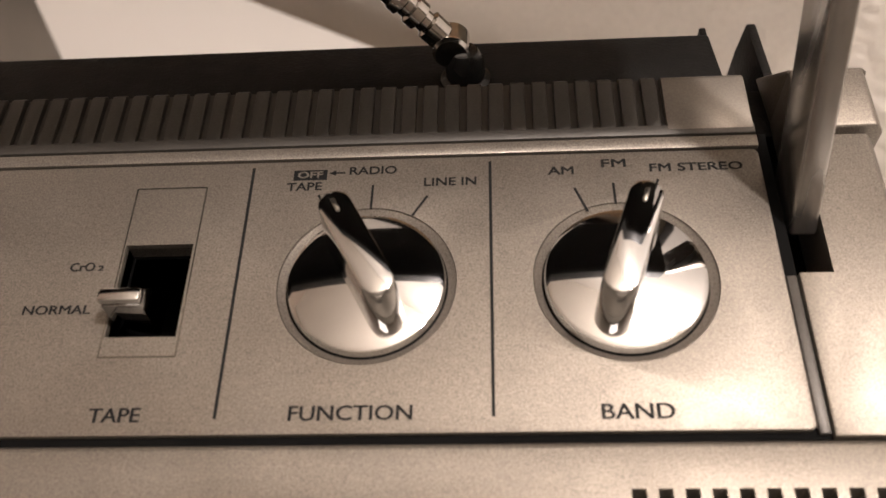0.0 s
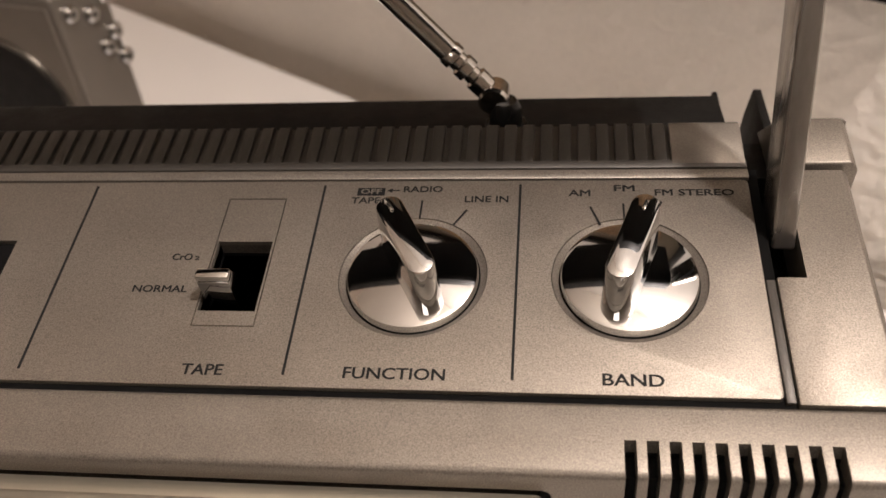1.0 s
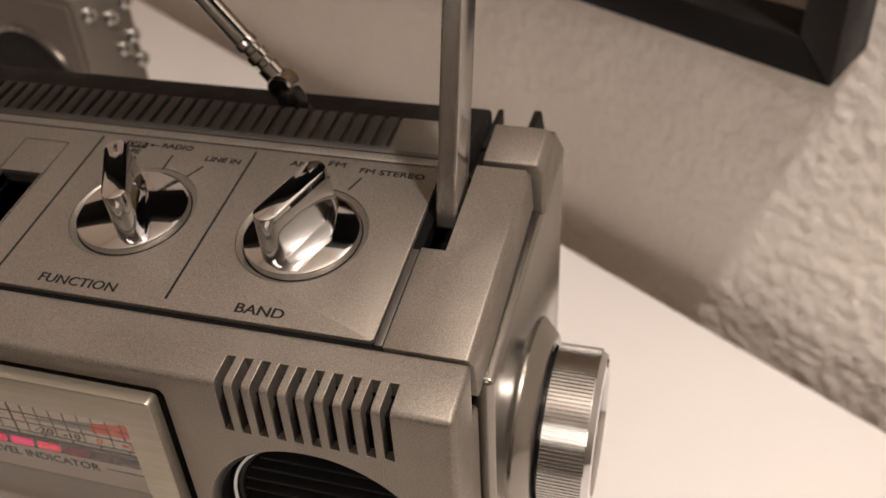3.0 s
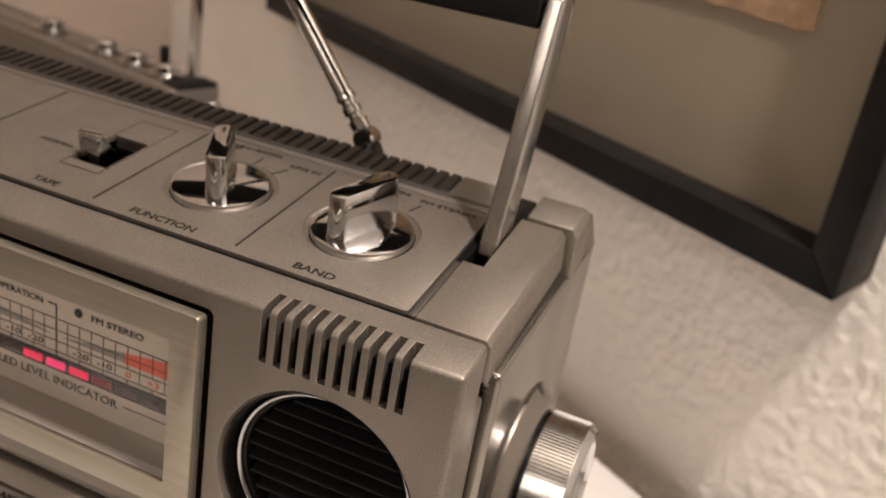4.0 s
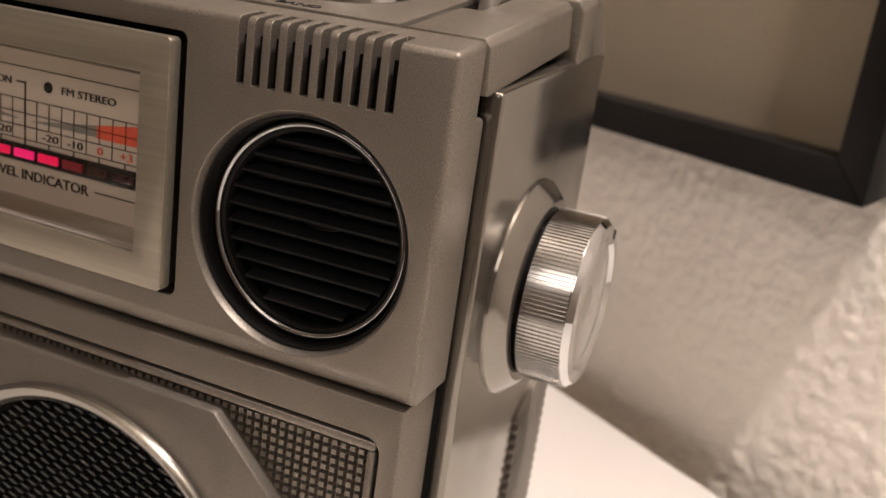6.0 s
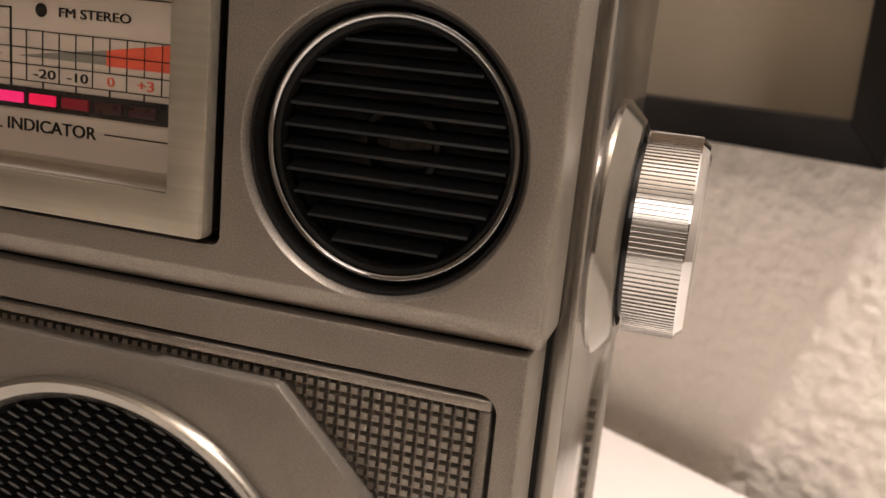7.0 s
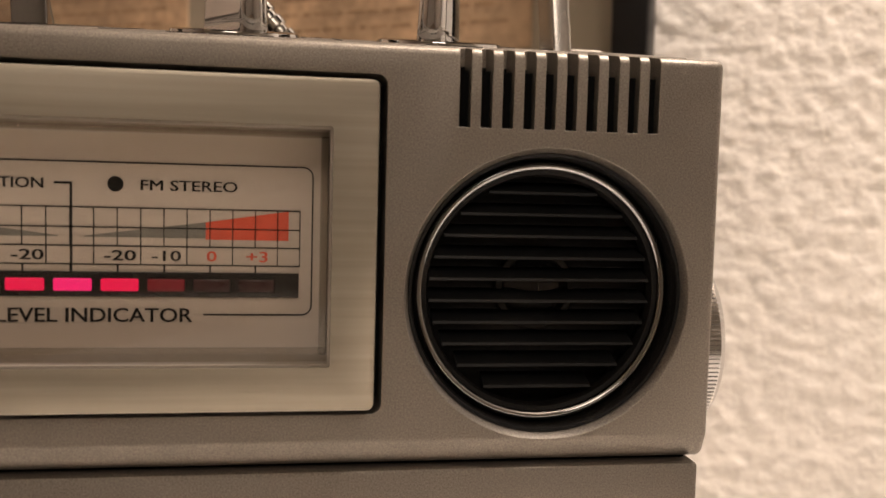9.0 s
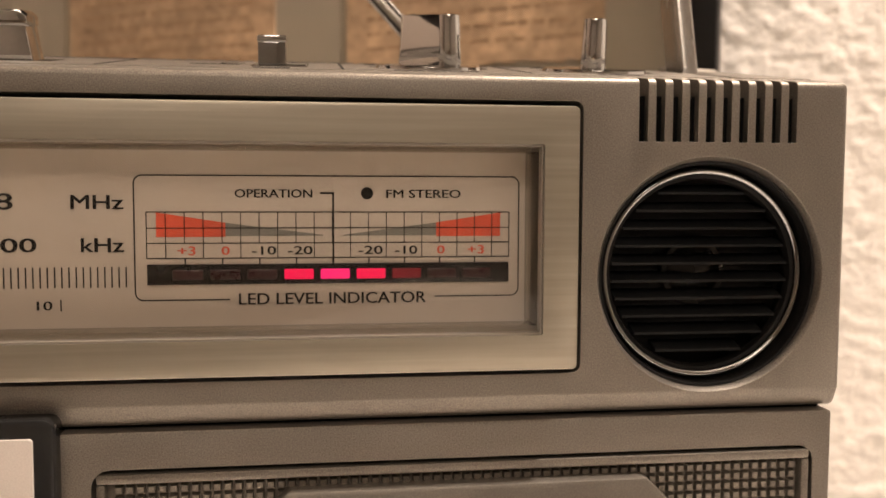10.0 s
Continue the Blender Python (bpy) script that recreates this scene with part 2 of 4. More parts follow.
def bar(bm, p, q, w, m, thick=0.00012):
    """A flat printed line from p to q on the plane z = 0 of m."""
    p, q = Vector((*p, 0)), Vector((*q, 0))
    d = (q - p).normalized()
    s = Vector((-d.y, d.x, 0)) * w / 2
    top = Vector((0, 0, thick))
    lo = [bm.verts.new(m @ (v - top * 0.5)) for v in (p - s, q - s, q + s, p + s)]
    hi = [bm.verts.new(m @ (v + top)) for v in (p - s, q - s, q + s, p + s)]
    bm.faces.new(hi)
    for i in range(4):
        bm.faces.new((lo[i], lo[(i + 1) % 4], hi[(i + 1) % 4], hi[i]))


def patch(bm, pts, m, thick=0.0001):
    lo = [bm.verts.new(m @ Vector((*p, -thick * 0.5))) for p in pts]
    hi = [bm.verts.new(m @ Vector((*p, thick))) for p in pts]
    fs = [bm.faces.new(hi)]
    n = len(pts)
    for i in range(n):
        fs.append(bm.faces.new((lo[i], lo[(i + 1) % n], hi[(i + 1) % n], hi[i])))
    bmesh.ops.recalc_face_normals(bm, faces=fs)


def tube(bm, pts, r, steps=16):
    """A round bar along the points, with radius r (one number or one for each point)."""
    pts = [Vector(p) for p in pts]
    rs = r if isinstance(r, (list, tuple)) else [r] * len(pts)
    rings = []
    for i, p in enumerate(pts):
        d = (pts[min(i + 1, len(pts) - 1)] - pts[max(i - 1, 0)]).normalized()
        s = d.cross(Vector((0.1, 1, 0.2))).normalized()
        t = d.cross(s)
        rings.append([bm.verts.new(p + rs[i] * (math.cos(a) * s + math.sin(a) * t)) for a in np.linspace(0, 2 * math.pi, steps, endpoint=False)])
    fs = [bm.faces.new(rings[0]), bm.faces.new(rings[-1])]
    for a, b in zip(rings, rings[1:]):
        for i in range(steps):
            fs.append(bm.faces.new((a[i], a[(i + 1) % steps], b[(i + 1) % steps], b[i])))
    bmesh.ops.recalc_face_normals(bm, faces=fs)
    return bm


# ---------------------------------------------------------------- the room
TABLE = -0.006       # height of the tabletop; the floor lies 0.74 m below it
FLOOR_Z = TABLE - 0.74
WALL_N = 0.3205


def room():
    bm = bmesh.new()
    box(bm, -1.12, 3.2, -4.2, WALL_N, FLOOR_Z - 0.1, FLOOR_Z)
    bm.transform(W33)
    tagged(part("floor", bm, FLOOR_WOOD), "dark brown wooden floor of the room", "floor", kind="structure")
    bm = bmesh.new()
    box(bm, -1.12, 3.2, -4.2, WALL_N, 1.75, 1.85)
    bm.transform(W33)
    tagged(part("ceiling", bm, WALL_PLAIN), "plain beige painted ceiling", "ceiling", kind="structure")
    for name, mat, u0, u1, n0, n1 in (("wall_west", WALL_RUST, -1.24, -1.12, -4.2, WALL_N), ("wall_east", WALL_PLAIN, 3.2, 3.32, -4.2, WALL_N),
                                      ("wall_south", WALL_PLAIN, -1.24, 3.32, -4.32, -4.2)):
        bm = bmesh.new()
        box(bm, u0, u1, n0, n1, FLOOR_Z - 0.1, 1.85)
        bm.transform(W33)
        tagged(part(name, bm, mat), "plain painted wall of the room", "wall", kind="structure")
    # the plastered wall behind the table: fine uneven relief where it is near
    bm = bmesh.new()
    step = 0.0021
    us, zs = np.arange(-0.75, 0.66, step), np.arange(-0.12, 0.50, step)
    grid = []
    for u in us:
        col = []
        for z in zs:
            p = Vector((u, z, 0.3))
            h = 0.42 * noise.noise(p * 110) + 0.34 * (0.5 - abs(noise.noise(p * 150))) + 0.36 * noise.noise(p * 230) + 0.16 * noise.noise(p * 35)
            edge = min(1, (u + 0.75) / 0.03, (0.66 - u) / 0.03, (z + 0.12) / 0.03, (0.50 - z) / 0.03)
            col.append(bm.verts.new((u, WALL_N - 0.0026 * max(0, h + 0.14) * max(0, edge) - 0.0003, z)))
        grid.append(col)
    for a, b in zip(grid, grid[1:]):
        for i in range(len(a) - 1):
            bm.faces.new((a[i], b[i], b[i + 1], a[i + 1]))
    box(bm, -1.24, 3.32, WALL_N, WALL_N + 0.12, FLOOR_Z - 0.1, 1.85)
    bm.transform(W33)
    tagged(part("wall_north", bm, PLASTER, smooth=60), "off-white plastered wall with a rough uneven relief", "wall", kind="structure")


def table():
    t = thing("table", "white lacquered table standing a little off the wall", "table", W33)
    bm = bmesh.new()
    box(bm, -1.05, 0.62, -0.42, 0.2925, TABLE - 0.022, TABLE, 0.0015)
    part("tabletop", bm, TABLE_WHITE, t)
    for u in (-1.0, 0.56):
        for n in (-0.38, 0.23):
            bm = bmesh.new()
            box(bm, u - 0.022, u + 0.022, n - 0.022, n + 0.022, FLOOR_Z, TABLE - 0.022, 0.002)
            part("leg", bm, TABLE_WHITE, t)


def picture():
    u0, u1, z0, z1, front, back, w = -0.74, -0.0755, 0.1690, 0.60, 0.2845, WALL_N - 0.0015, 0.0188
    p = thing("picture_frame", "deep black wooden picture frame with two brown parchments behind glass", "picture frame", W33)
    for name, pts in (("bottom_rail", ((u0, z0), (u1, z0), (u1 - w, z0 + w), (u0 + w, z0 + w))), ("top_rail", ((u0, z1), (u0 + w, z1 - w), (u1 - w, z1 - w), (u1, z1))),
                      ("right_rail", ((u1, z0), (u1, z1), (u1 - w, z1 - w), (u1 - w, z0 + w))), ("left_rail", ((u0, z0), (u0 + w, z0 + w), (u0 + w, z1 - w), (u0, z1)))):
        bm = bmesh.new()
        prism(bm, pts, 1, front, back, 0.0012)
        for v in bm.verts:                          # the moulding narrows towards the wall
            if v.co.y > (front + back) / 2:
                v.co.z += 0.006 if v.co.z < z0 + 0.004 else 0.0
                v.co.x -= 0.003 if v.co.x > u1 - 0.004 else 0.0
        part(name, bm, FRAME_BLACK, p)
    bm = bmesh.new()
    box(bm, u0 + w, u1 - w, WALL_N - 0.0090, WALL_N - 0.0060, z0 + w, z1 - w)
    part("mat_board", bm, MAT_BOARD, p, "cream mat board")
    bm = bmesh.new()
    box(bm, u0 + w, u1 - w, WALL_N - 0.0135, WALL_N - 0.0120, z0 + w, z1 - w)
    g = part("glass_pane", bm, PICTURE_GLASS, p, "clear picture glass")
    g.visible_shadow = False
    rnd = random.Random(4)
    for a, b in ((-0.328, -0.146), (-0.591, -0.3885)):
        bm = bmesh.new()
        lo, hi = [], []
        n = 26
        for i in range(n + 1):
            u = a + (b - a) * i / n
            lo.append((u, 0.283 + rnd.uniform(-0.002, 0.002)))
            hi.append((u, 0.545 + rnd.uniform(-0.002, 0.002)))
        prism(bm, lo + hi[::-1], 1, WALL_N - 0.0107, WALL_N - 0.0092)
        sheet = part("parchment", bm, PARCHMENT, p, "brown aged parchment sheet with ragged edges")
        bm = bmesh.new()
        m = Matrix.Translation((0, WALL_N - 0.0107, 0)) @ Matrix.Rotation(radians(90), 4, "X")
        for k in range(24):
            z = 0.298 + k * 0.0098
            u = a + 0.016
            while u < b - 0.02:
                d = rnd.uniform(0.004, 0.014)
                bar(bm, (u, z), (min(u + d, b - 0.014), z + rnd.uniform(-0.0006, 0.0006)), rnd.uniform(0.0014, 0.0026), m)
                u += d + rnd.uniform(0.0015, 0.004)
        part("faded_lines", bm, PARCHMENT_INK, sheet, "rows of faded brown bars")


room()
table()
picture()

# ---------------------------------------------------------------- the radio recorder
SLOPE = math.degrees(math.atan(0.157))
TOP = pose(0, 0, 0.2295, SLOPE)                     # the sloping top: x to the right, y up the slope
K = 1 / math.cos(radians(SLOPE))                    # plan depth to depth along the slope
FACE = Matrix.Rotation(radians(90), 4, "X")         # the front: x to the right, y upwards
LEFT = -0.42                                        # left end of the case


def top_z(y):
    return 0.2295 + 0.157 * y


radio = thing("radio_cassette_recorder", "silver radio cassette recorder with chrome knobs and raised handle", "radio recorder", Matrix.Translation((-0.21, 0.05, TABLE)))
BASE = radio.matrix_world.inverted()


def rpart(name, bm, mat, parent=None, label="", smooth=35):
    """A part of the radio, given in the world's places."""
    bm.transform(BASE)
    return part(name, bm, mat, parent or radio, label, smooth)


def rtext(name, words, x0, x1, mid, h, m, mat, parent=None, bold=0.0):
    return lettering(name, words, x0, x1, mid, h, BASE @ m, mat, parent or radio, bold)


def rcut(ob, cutters):
    for c in cutters:
        c.transform(BASE)
    return cut(ob, cutters)


def case():
    # added near-black block: its colour is the shade at the bottom of every opening
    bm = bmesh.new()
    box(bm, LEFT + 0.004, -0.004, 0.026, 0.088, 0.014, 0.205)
    rpart("shade_core", bm, VOID)
    # front, upper block
    bm = bmesh.new()
    prism(bm, [(0, 0.1572), (0.0020, 0.1524), (0.0195, 0.1524), (0.0195, 0.2155), (0.0150, 0.2155), (0.0150, top_z(0.0150)), (0, 0.2295)], 0, LEFT, 0.0005, 0.0014, 3)
    front = rpart("front_shell", bm, SILVER)
    cutters = []
    for i in range(10):
        x = -0.0507 + i * 0.00402
        c = bmesh.new()
        box(c, x, x + 0.0021, -0.01, 0.0072, 0.2153, 0.25)
        cutters.append(c)
    c = bmesh.new()
    lathe(c, [(0, -0.002), (0.0280, -0.002), (0.0276, 0.0), (0.0267, 0.0016), (0.0265, 0.03), (0, 0.03)], pose(-0.0325, 0, 0.1845, -90), 72)
    cutters.append(c)
    c = bmesh.new()
    prism(c, rounded(LEFT + 0.05, -0.0638, 0.1623, 0.2242, 0.002), 1, -0.01, 0.014)
    cutters.append(c)
    rcut(front, cutters)
    soft_edge = front.modifiers.new("soft_edge", "BEVEL")
    soft_edge.width, soft_edge.segments, soft_edge.limit_method, soft_edge.angle_limit = 0.00022, 2, "ANGLE", radians(50)
    # added near-black plugs and sheet, standing in for shade behind the thin vent bars
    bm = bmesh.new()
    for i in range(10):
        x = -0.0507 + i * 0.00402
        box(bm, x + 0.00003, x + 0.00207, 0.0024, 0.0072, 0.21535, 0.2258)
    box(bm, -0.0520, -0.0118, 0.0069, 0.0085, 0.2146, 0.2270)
    rpart("vent_shade_plugs", bm, VOID)
    # front, lower block
    bm = bmesh.new()
    prism(bm, [(0, 0.020), (0.006, 0.014), (0.0195, 0.014), (0.0195, 0.1517), (0, 0.1517)], 0, LEFT, -0.0012, 0.0008, 2)
    low = rpart("lower_front_shell", bm, SILVER)
    c = bmesh.new()
    prism(c, rounded(-0.1722, -0.0058, 0.021, 0.1434, 0.004), 1, -0.01, 0.0048)
    rcut(low, [c])
    bm = bmesh.new()
    box(bm, LEFT + 0.001, -0.0025, 0.0042, 0.019, 0.147, 0.154)
    rpart("waist_groove", bm, VOID)
    # bottom, back and the black rear shell
    bm = bmesh.new()
    prism(bm, [(0.0905, 0.014), (0.116, 0.020), (0.1225, 0.06), (0.1225, 0.2298), (0.1210, 0.2313), (0.0905, 0.2345)], 0, LEFT + 0.003, -0.0205, 0.001, 2)
    rpart("rear_shell", bm, BLACK, None, "black plastic rear shell")
    bm = bmesh.new()
    prism(bm, [(0.0905, 0.014), (0.106, 0.020), (0.1085, 0.06), (0.1085, 0.2245), (0.0905, 0.2265)], 0, -0.0205, -0.0005, 0.0008, 2)
    rpart("rear_corner", bm, BLACK, None, "black plastic rear corner")
    bm = bmesh.new()
    box(bm, LEFT + 0.004, -0.003, 0.022, 0.0905, 0.0125, 0.0142)
    rpart("bottom_plate", bm, BLACK)
    for x in (-0.39, -0.03):
        for y in (0.02, 0.095):
            bm = bmesh.new()
            lathe(bm, [(0, TABLE), (0.007, TABLE), (0.0075, TABLE + 0.001), (0.0068, 0.0145), (0, 0.0145)], Matrix.Translation((x, y, 0)), 20)
            rpart("rubber_foot", bm, BLACK)
    for outline in ([(-0.0216, 0.200), (-0.0188, 0.200), (-0.0190, 0.2262), (-0.0206, 0.2262)], [(-0.0128, 0.200), (-0.0046, 0.200), (-0.0058, 0.2190), (-0.0072, 0.2268), (-0.0094, 0.2268), (-0.0108, 0.2190)]):
        bm = bmesh.new()
        prism(bm, outline, 1, 0.1075, 0.1310, 0.0004)
        rpart("rear_lug", bm, BLACK)


def top():
    # control panel with a thin dark joint round it
    y0, y1, x1 = 0.0163 * K, 0.0714 * K, -0.0212
    # near-black bed: shade in the joint and holes is put into its colour
    bm = bmesh.new()
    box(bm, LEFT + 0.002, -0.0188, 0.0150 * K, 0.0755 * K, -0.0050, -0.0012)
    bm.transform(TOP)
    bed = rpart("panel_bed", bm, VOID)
    bm = bmesh.new()
    prism(bm, rounded(LEFT + 0.02, x1, y0, y1, 0.0012), 2, -0.0040, 0.0001, 0.00025, 2)
    bm.transform(TOP)
    panel = rpart("control_panel", bm, SILVER)
    holes = []
    for cx, cy in ((-0.0937, 0.0441), (-0.0482, 0.0440)):
        c = bmesh.new()
        lathe(c, [(0, -0.0036), (0.0152, -0.0036), (0.0161, 0.0002), (0.0161, 0.004), (0, 0.004)], TOP @ Matrix.Translation((cx, cy * K, 0)), 64)
        holes.append(c)
    c = bmesh.new()
    box(c, -0.1391, -0.1264, 0.0341 * K, 0.0530 * K, -0.02, 0.01)
    c.transform(TOP)
    holes.append(c)
    c2 = bmesh.new()
    box(c2, -0.1391, -0.1264, 0.0341 * K, 0.0530 * K, -0.02, 0.01)
    c2.transform(TOP)
    c3 = bmesh.new()
    box(c3, -0.2080, -0.1880, 0.0341 * K, 0.0530 * K, -0.02, 0.01)
    c3.transform(TOP)
    holes.append(c3)
    rcut(panel, holes)
    rcut(bed, [c2])
    # narrow silver ledge behind the panel
    bm = bmesh.new()
    box(bm, LEFT, -0.0207, 0.0722 * K, 0.0750 * K, -0.006, -0.0001, 0.0003)
    bm.transform(TOP)
    rpart("rear_ledge", bm, SILVER)
    bm = bmesh.new()
    box(bm, -0.0209, -0.0191, 0.0158 * K, 0.0440 * K, -0.006, -0.0003, 0.0002)
    bm.transform(TOP)
    rpart("joint_strip", bm, RIBBED)
    # printed lines on the panel
    for x in (-0.0715, -0.1172, -0.1738):
        bm = bmesh.new()
        bar(bm, (x, 0.0190 * K), (x, 0.0700 * K), 0.00055, TOP @ Matrix.Translation((0, 0, 0.0001)))
        rpart("dividing_line", bm, INK, None, "black printed dividing line")
    for p, q in (((-0.1040, 0.0632), (-0.1018, 0.0592)), ((-0.0937, 0.0652), (-0.0938, 0.0598)), ((-0.0833, 0.0624), (-0.0860, 0.0580)),
                 ((-0.0559, 0.0633), (-0.0538, 0.0580)), ((-0.0487, 0.0642), (-0.0486, 0.0596)), ((-0.0404, 0.0648), (-0.0422, 0.0600))):
        bm = bmesh.new()
        bar(bm, (p[0], p[1] * K), (q[0], q[1] * K), 0.00045, TOP @ Matrix.Translation((0, 0, 0.0001)))
        rpart("position_mark", bm, INK, None, "black printed position mark")
    lift = TOP @ Matrix.Translation((0, 0, 0.0001))
    for words, x0, x1, y, h in (("FUNCTION", -0.1050, -0.0846, 0.0198, 0.0026), ("BAND", -0.0543, -0.0427, 0.0196, 0.0026), ("TAPE", -0.1386, -0.1298, 0.0198, 0.0025),
                                ("RADIO", -0.0984, -0.0893, 0.0687, 0.0018), ("TAPE", -0.1103, -0.1035, 0.0653, 0.0018), ("LINE IN", -0.0840, -0.0741, 0.0656, 0.0018),
                                ("AM", -0.0607, -0.0558, 0.0674, 0.0018), ("FM", -0.0506, -0.0460, 0.0688, 0.0018), ("FM STEREO", -0.0417, -0.0246, 0.0675, 0.0018),
                                ("NORMAL", -0.1553, -0.1428, 0.0397, 0.0018)):
        rtext("lettering", words, x0, x1, y * K, h, lift, INK, None, 0.016)
    rtext("lettering", "CrO", -0.1487, -0.1440, 0.0485 * K, 0.0018, lift, INK, None, 0.016)
    rtext("lettering", "2", -0.1434, -0.1423, 0.0482 * K, 0.0011, lift, INK, None, 0.016)
    bm = bmesh.new()
    patch(bm, [(-0.1092, 0.0668 * K), (-0.1027, 0.0668 * K), (-0.1027, 0.0691 * K), (-0.1092, 0.0691 * K)], lift)
    bar(bm, (-0.1018, 0.0683 * K), (-0.0992, 0.0683 * K), 0.00022, lift)
    patch(bm, [(-0.1023, 0.0683 * K), (-0.1010, 0.0689 * K), (-0.1010, 0.0677 * K)], lift)
    rpart("off_mark", bm, INK, None, "black printed box and arrow")
    rtext("lettering", "OFF", -0.1084, -0.1035, 0.06795 * K, 0.0015, TOP @ Matrix.Translation((0, 0, 0.00022)), SILVER, None, 0.022)
    # window plate of the tape switch: a fine raised outline
    bm = bmesh.new()
    for a, b in (((-0.1394, 0.0303), (-0.1394, 0.0657)), ((-0.1258, 0.0303), (-0.1258, 0.0657)), ((-0.1394, 0.0657), (-0.1258, 0.0657)), ((-0.1394, 0.0303), (-0.1258, 0.0303))):
        bar(bm, (a[0], a[1] * K), (b[0], b[1] * K), 0.00022, lift, 0.00018)
    rpart("switch_outline", bm, SATIN, None, "thin raised outline round the switch")
    # end cover with the handle's slot
    bm = bmesh.new()
    prism(bm, [(-0.0188, -0.012), (0.0012, -0.012), (0.0008, -0.0016), (-0.0006, 0.0002), (-0.0188, 0.0002)], 1, -0.0742 * K, -0.0152 * K, 0.0004, 2)
    bm.transform(Matrix.Scale(-1, 4, (0, 1, 0)))
    bmesh.ops.reverse_faces(bm, faces=bm.faces[:])
    bm.transform(TOP)
    cover = rpart("end_cover", bm, SILVER)
    c = bmesh.new()
    box(c, -0.0196, -0.0129, 0.0442 * K, 0.12, -0.03, 0.03)
    c.transform(TOP)
    rcut(cover, [c])
    # rear corner cap, a little wider than the cover
    bm = bmesh.new()
    prism(bm, [(-0.0120, -0.0165), (0.0036, -0.0165), (0.0036, -0.002), (0.0018, 0.0006), (-0.0120, 0.0006)], 1, 0.0757 * K, 0.0905 * K, 0.0007, 3)
    bm.transform(TOP)
    rpart("corner_cap", bm, SILVER, None, "silver corner cap")
    bm = bmesh.new()
    prism(bm, [(0.0903, top_z(0.0905) - 0.0165), (0.0903, top_z(0.0905) - 0.0006), (0.0925, top_z(0.0905) - 0.0014), (0.1092, top_z(0.0905) - 0.0165)], 0, -0.0118, 0.0036, 0.0006, 2)
    rpart("cap_slope", bm, SILVER)
    # ribbed strip: silver ribs, with the grip's shadow put into their dark grey
    bm = bmesh.new()
    prism(bm, [(0.0757, 0.225), (0.0910, 0.225), (0.0910, top_z(0.0900) - 0.0014), (0.0788, top_z(0.0788) - 0.0010), (0.0778, top_z(0.0778) - 0.0001), (0.0757, top_z(0.0757) - 0.0003)], 0, LEFT, -0.0207, 0.0002)
    rpart("rib_bed", bm, RIBBED)
    # end of the strip beyond the grip's shadow, so given a lighter silver
    bm = bmesh.new()
    prism(bm, [(0.0760, 0.228), (0.0908, 0.228), (0.0908, top_z(0.0895) - 0.0006), (0.0896, top_z(0.0895)), (0.0772, top_z(0.0772)), (0.0760, top_z(0.0760) - 0.0006)], 0, -0.0372, -0.0209, 0.0003)
    rpart("strip_end", bm, SILVER_DARK)
    rib = bmesh.new()
    prism(rib, [(0.0762, 0.228), (0.0910, 0.228), (0.0910, top_z(0.0895) - 0.0008), (0.0898, top_z(0.0895)), (0.0782, top_z(0.0782)), (0.0762, top_z(0.0762) - 0.0005)], 0, -0.00145, 0.00145, 0.00025, 2)
    rib.transform(Matrix.Translation((0.21, -0.05, -TABLE)))
    first = None
    for i in range(86):
        x = -0.0397 - i * 0.00435
        if x < LEFT + 0.004:
            break
        if first is None:
            first = part("rib", rib, RIBBED, radio)
            ob = first
        else:
            ob = new("rib", first.data)
            ob.parent = radio
        ob.location = (x - 0.0, 0, 0)


def knob(cx, cy, turn, name):
    m = TOP @ Matrix.Translation((cx, cy * K, 0))
    bm = bmesh.new()
    lathe(bm, [(0, -0.0034), (0.0142, -0.0034), (0.0142, -0.0002), (0.0139, 0.0007), (0.0131, 0.0010), (0, 0.0012)], m, 72)
    well = bmesh.new()
    lathe(well, [(0.0128, -0.0026), (0.0145, -0.0012), (0.0159, -0.0001), (0.0160, -0.0034), (0.0128, -0.0034)], m, 72, True)
    rpart("knob_well", well, SILVER, None, "sunk metal well of a rotary knob")
    disc = rpart(name, bm, CHROME, None, "mirror-chromed rotary knob")
    bm = bmesh.new()
    prism(bm, stadium(0.0246, 0.0066, 12), 2, 0.0008, 0.0140, 0.0004, 2)
    for v in bm.verts:
        f = max(0.0, v.co.z) / 0.0140
        v.co.x *= 1.0 - 0.12 * f
        v.co.y *= 1.0 - 0.09 * f
    bm.transform(m @ Matrix.Rotation(radians(turn), 4, "Z"))
    grip = rpart("pointer_grip", bm, CHROME, disc)
    bm = bmesh.new()
    box(bm, -0.0004, 0.0004, 0.0068, 0.0094, 0.0136, 0.0143, 0.0002)
    bm.transform(m @ Matrix.Rotation(radians(turn), 4, "Z"))
    rpart("pointer_mark", bm, SATIN, disc)


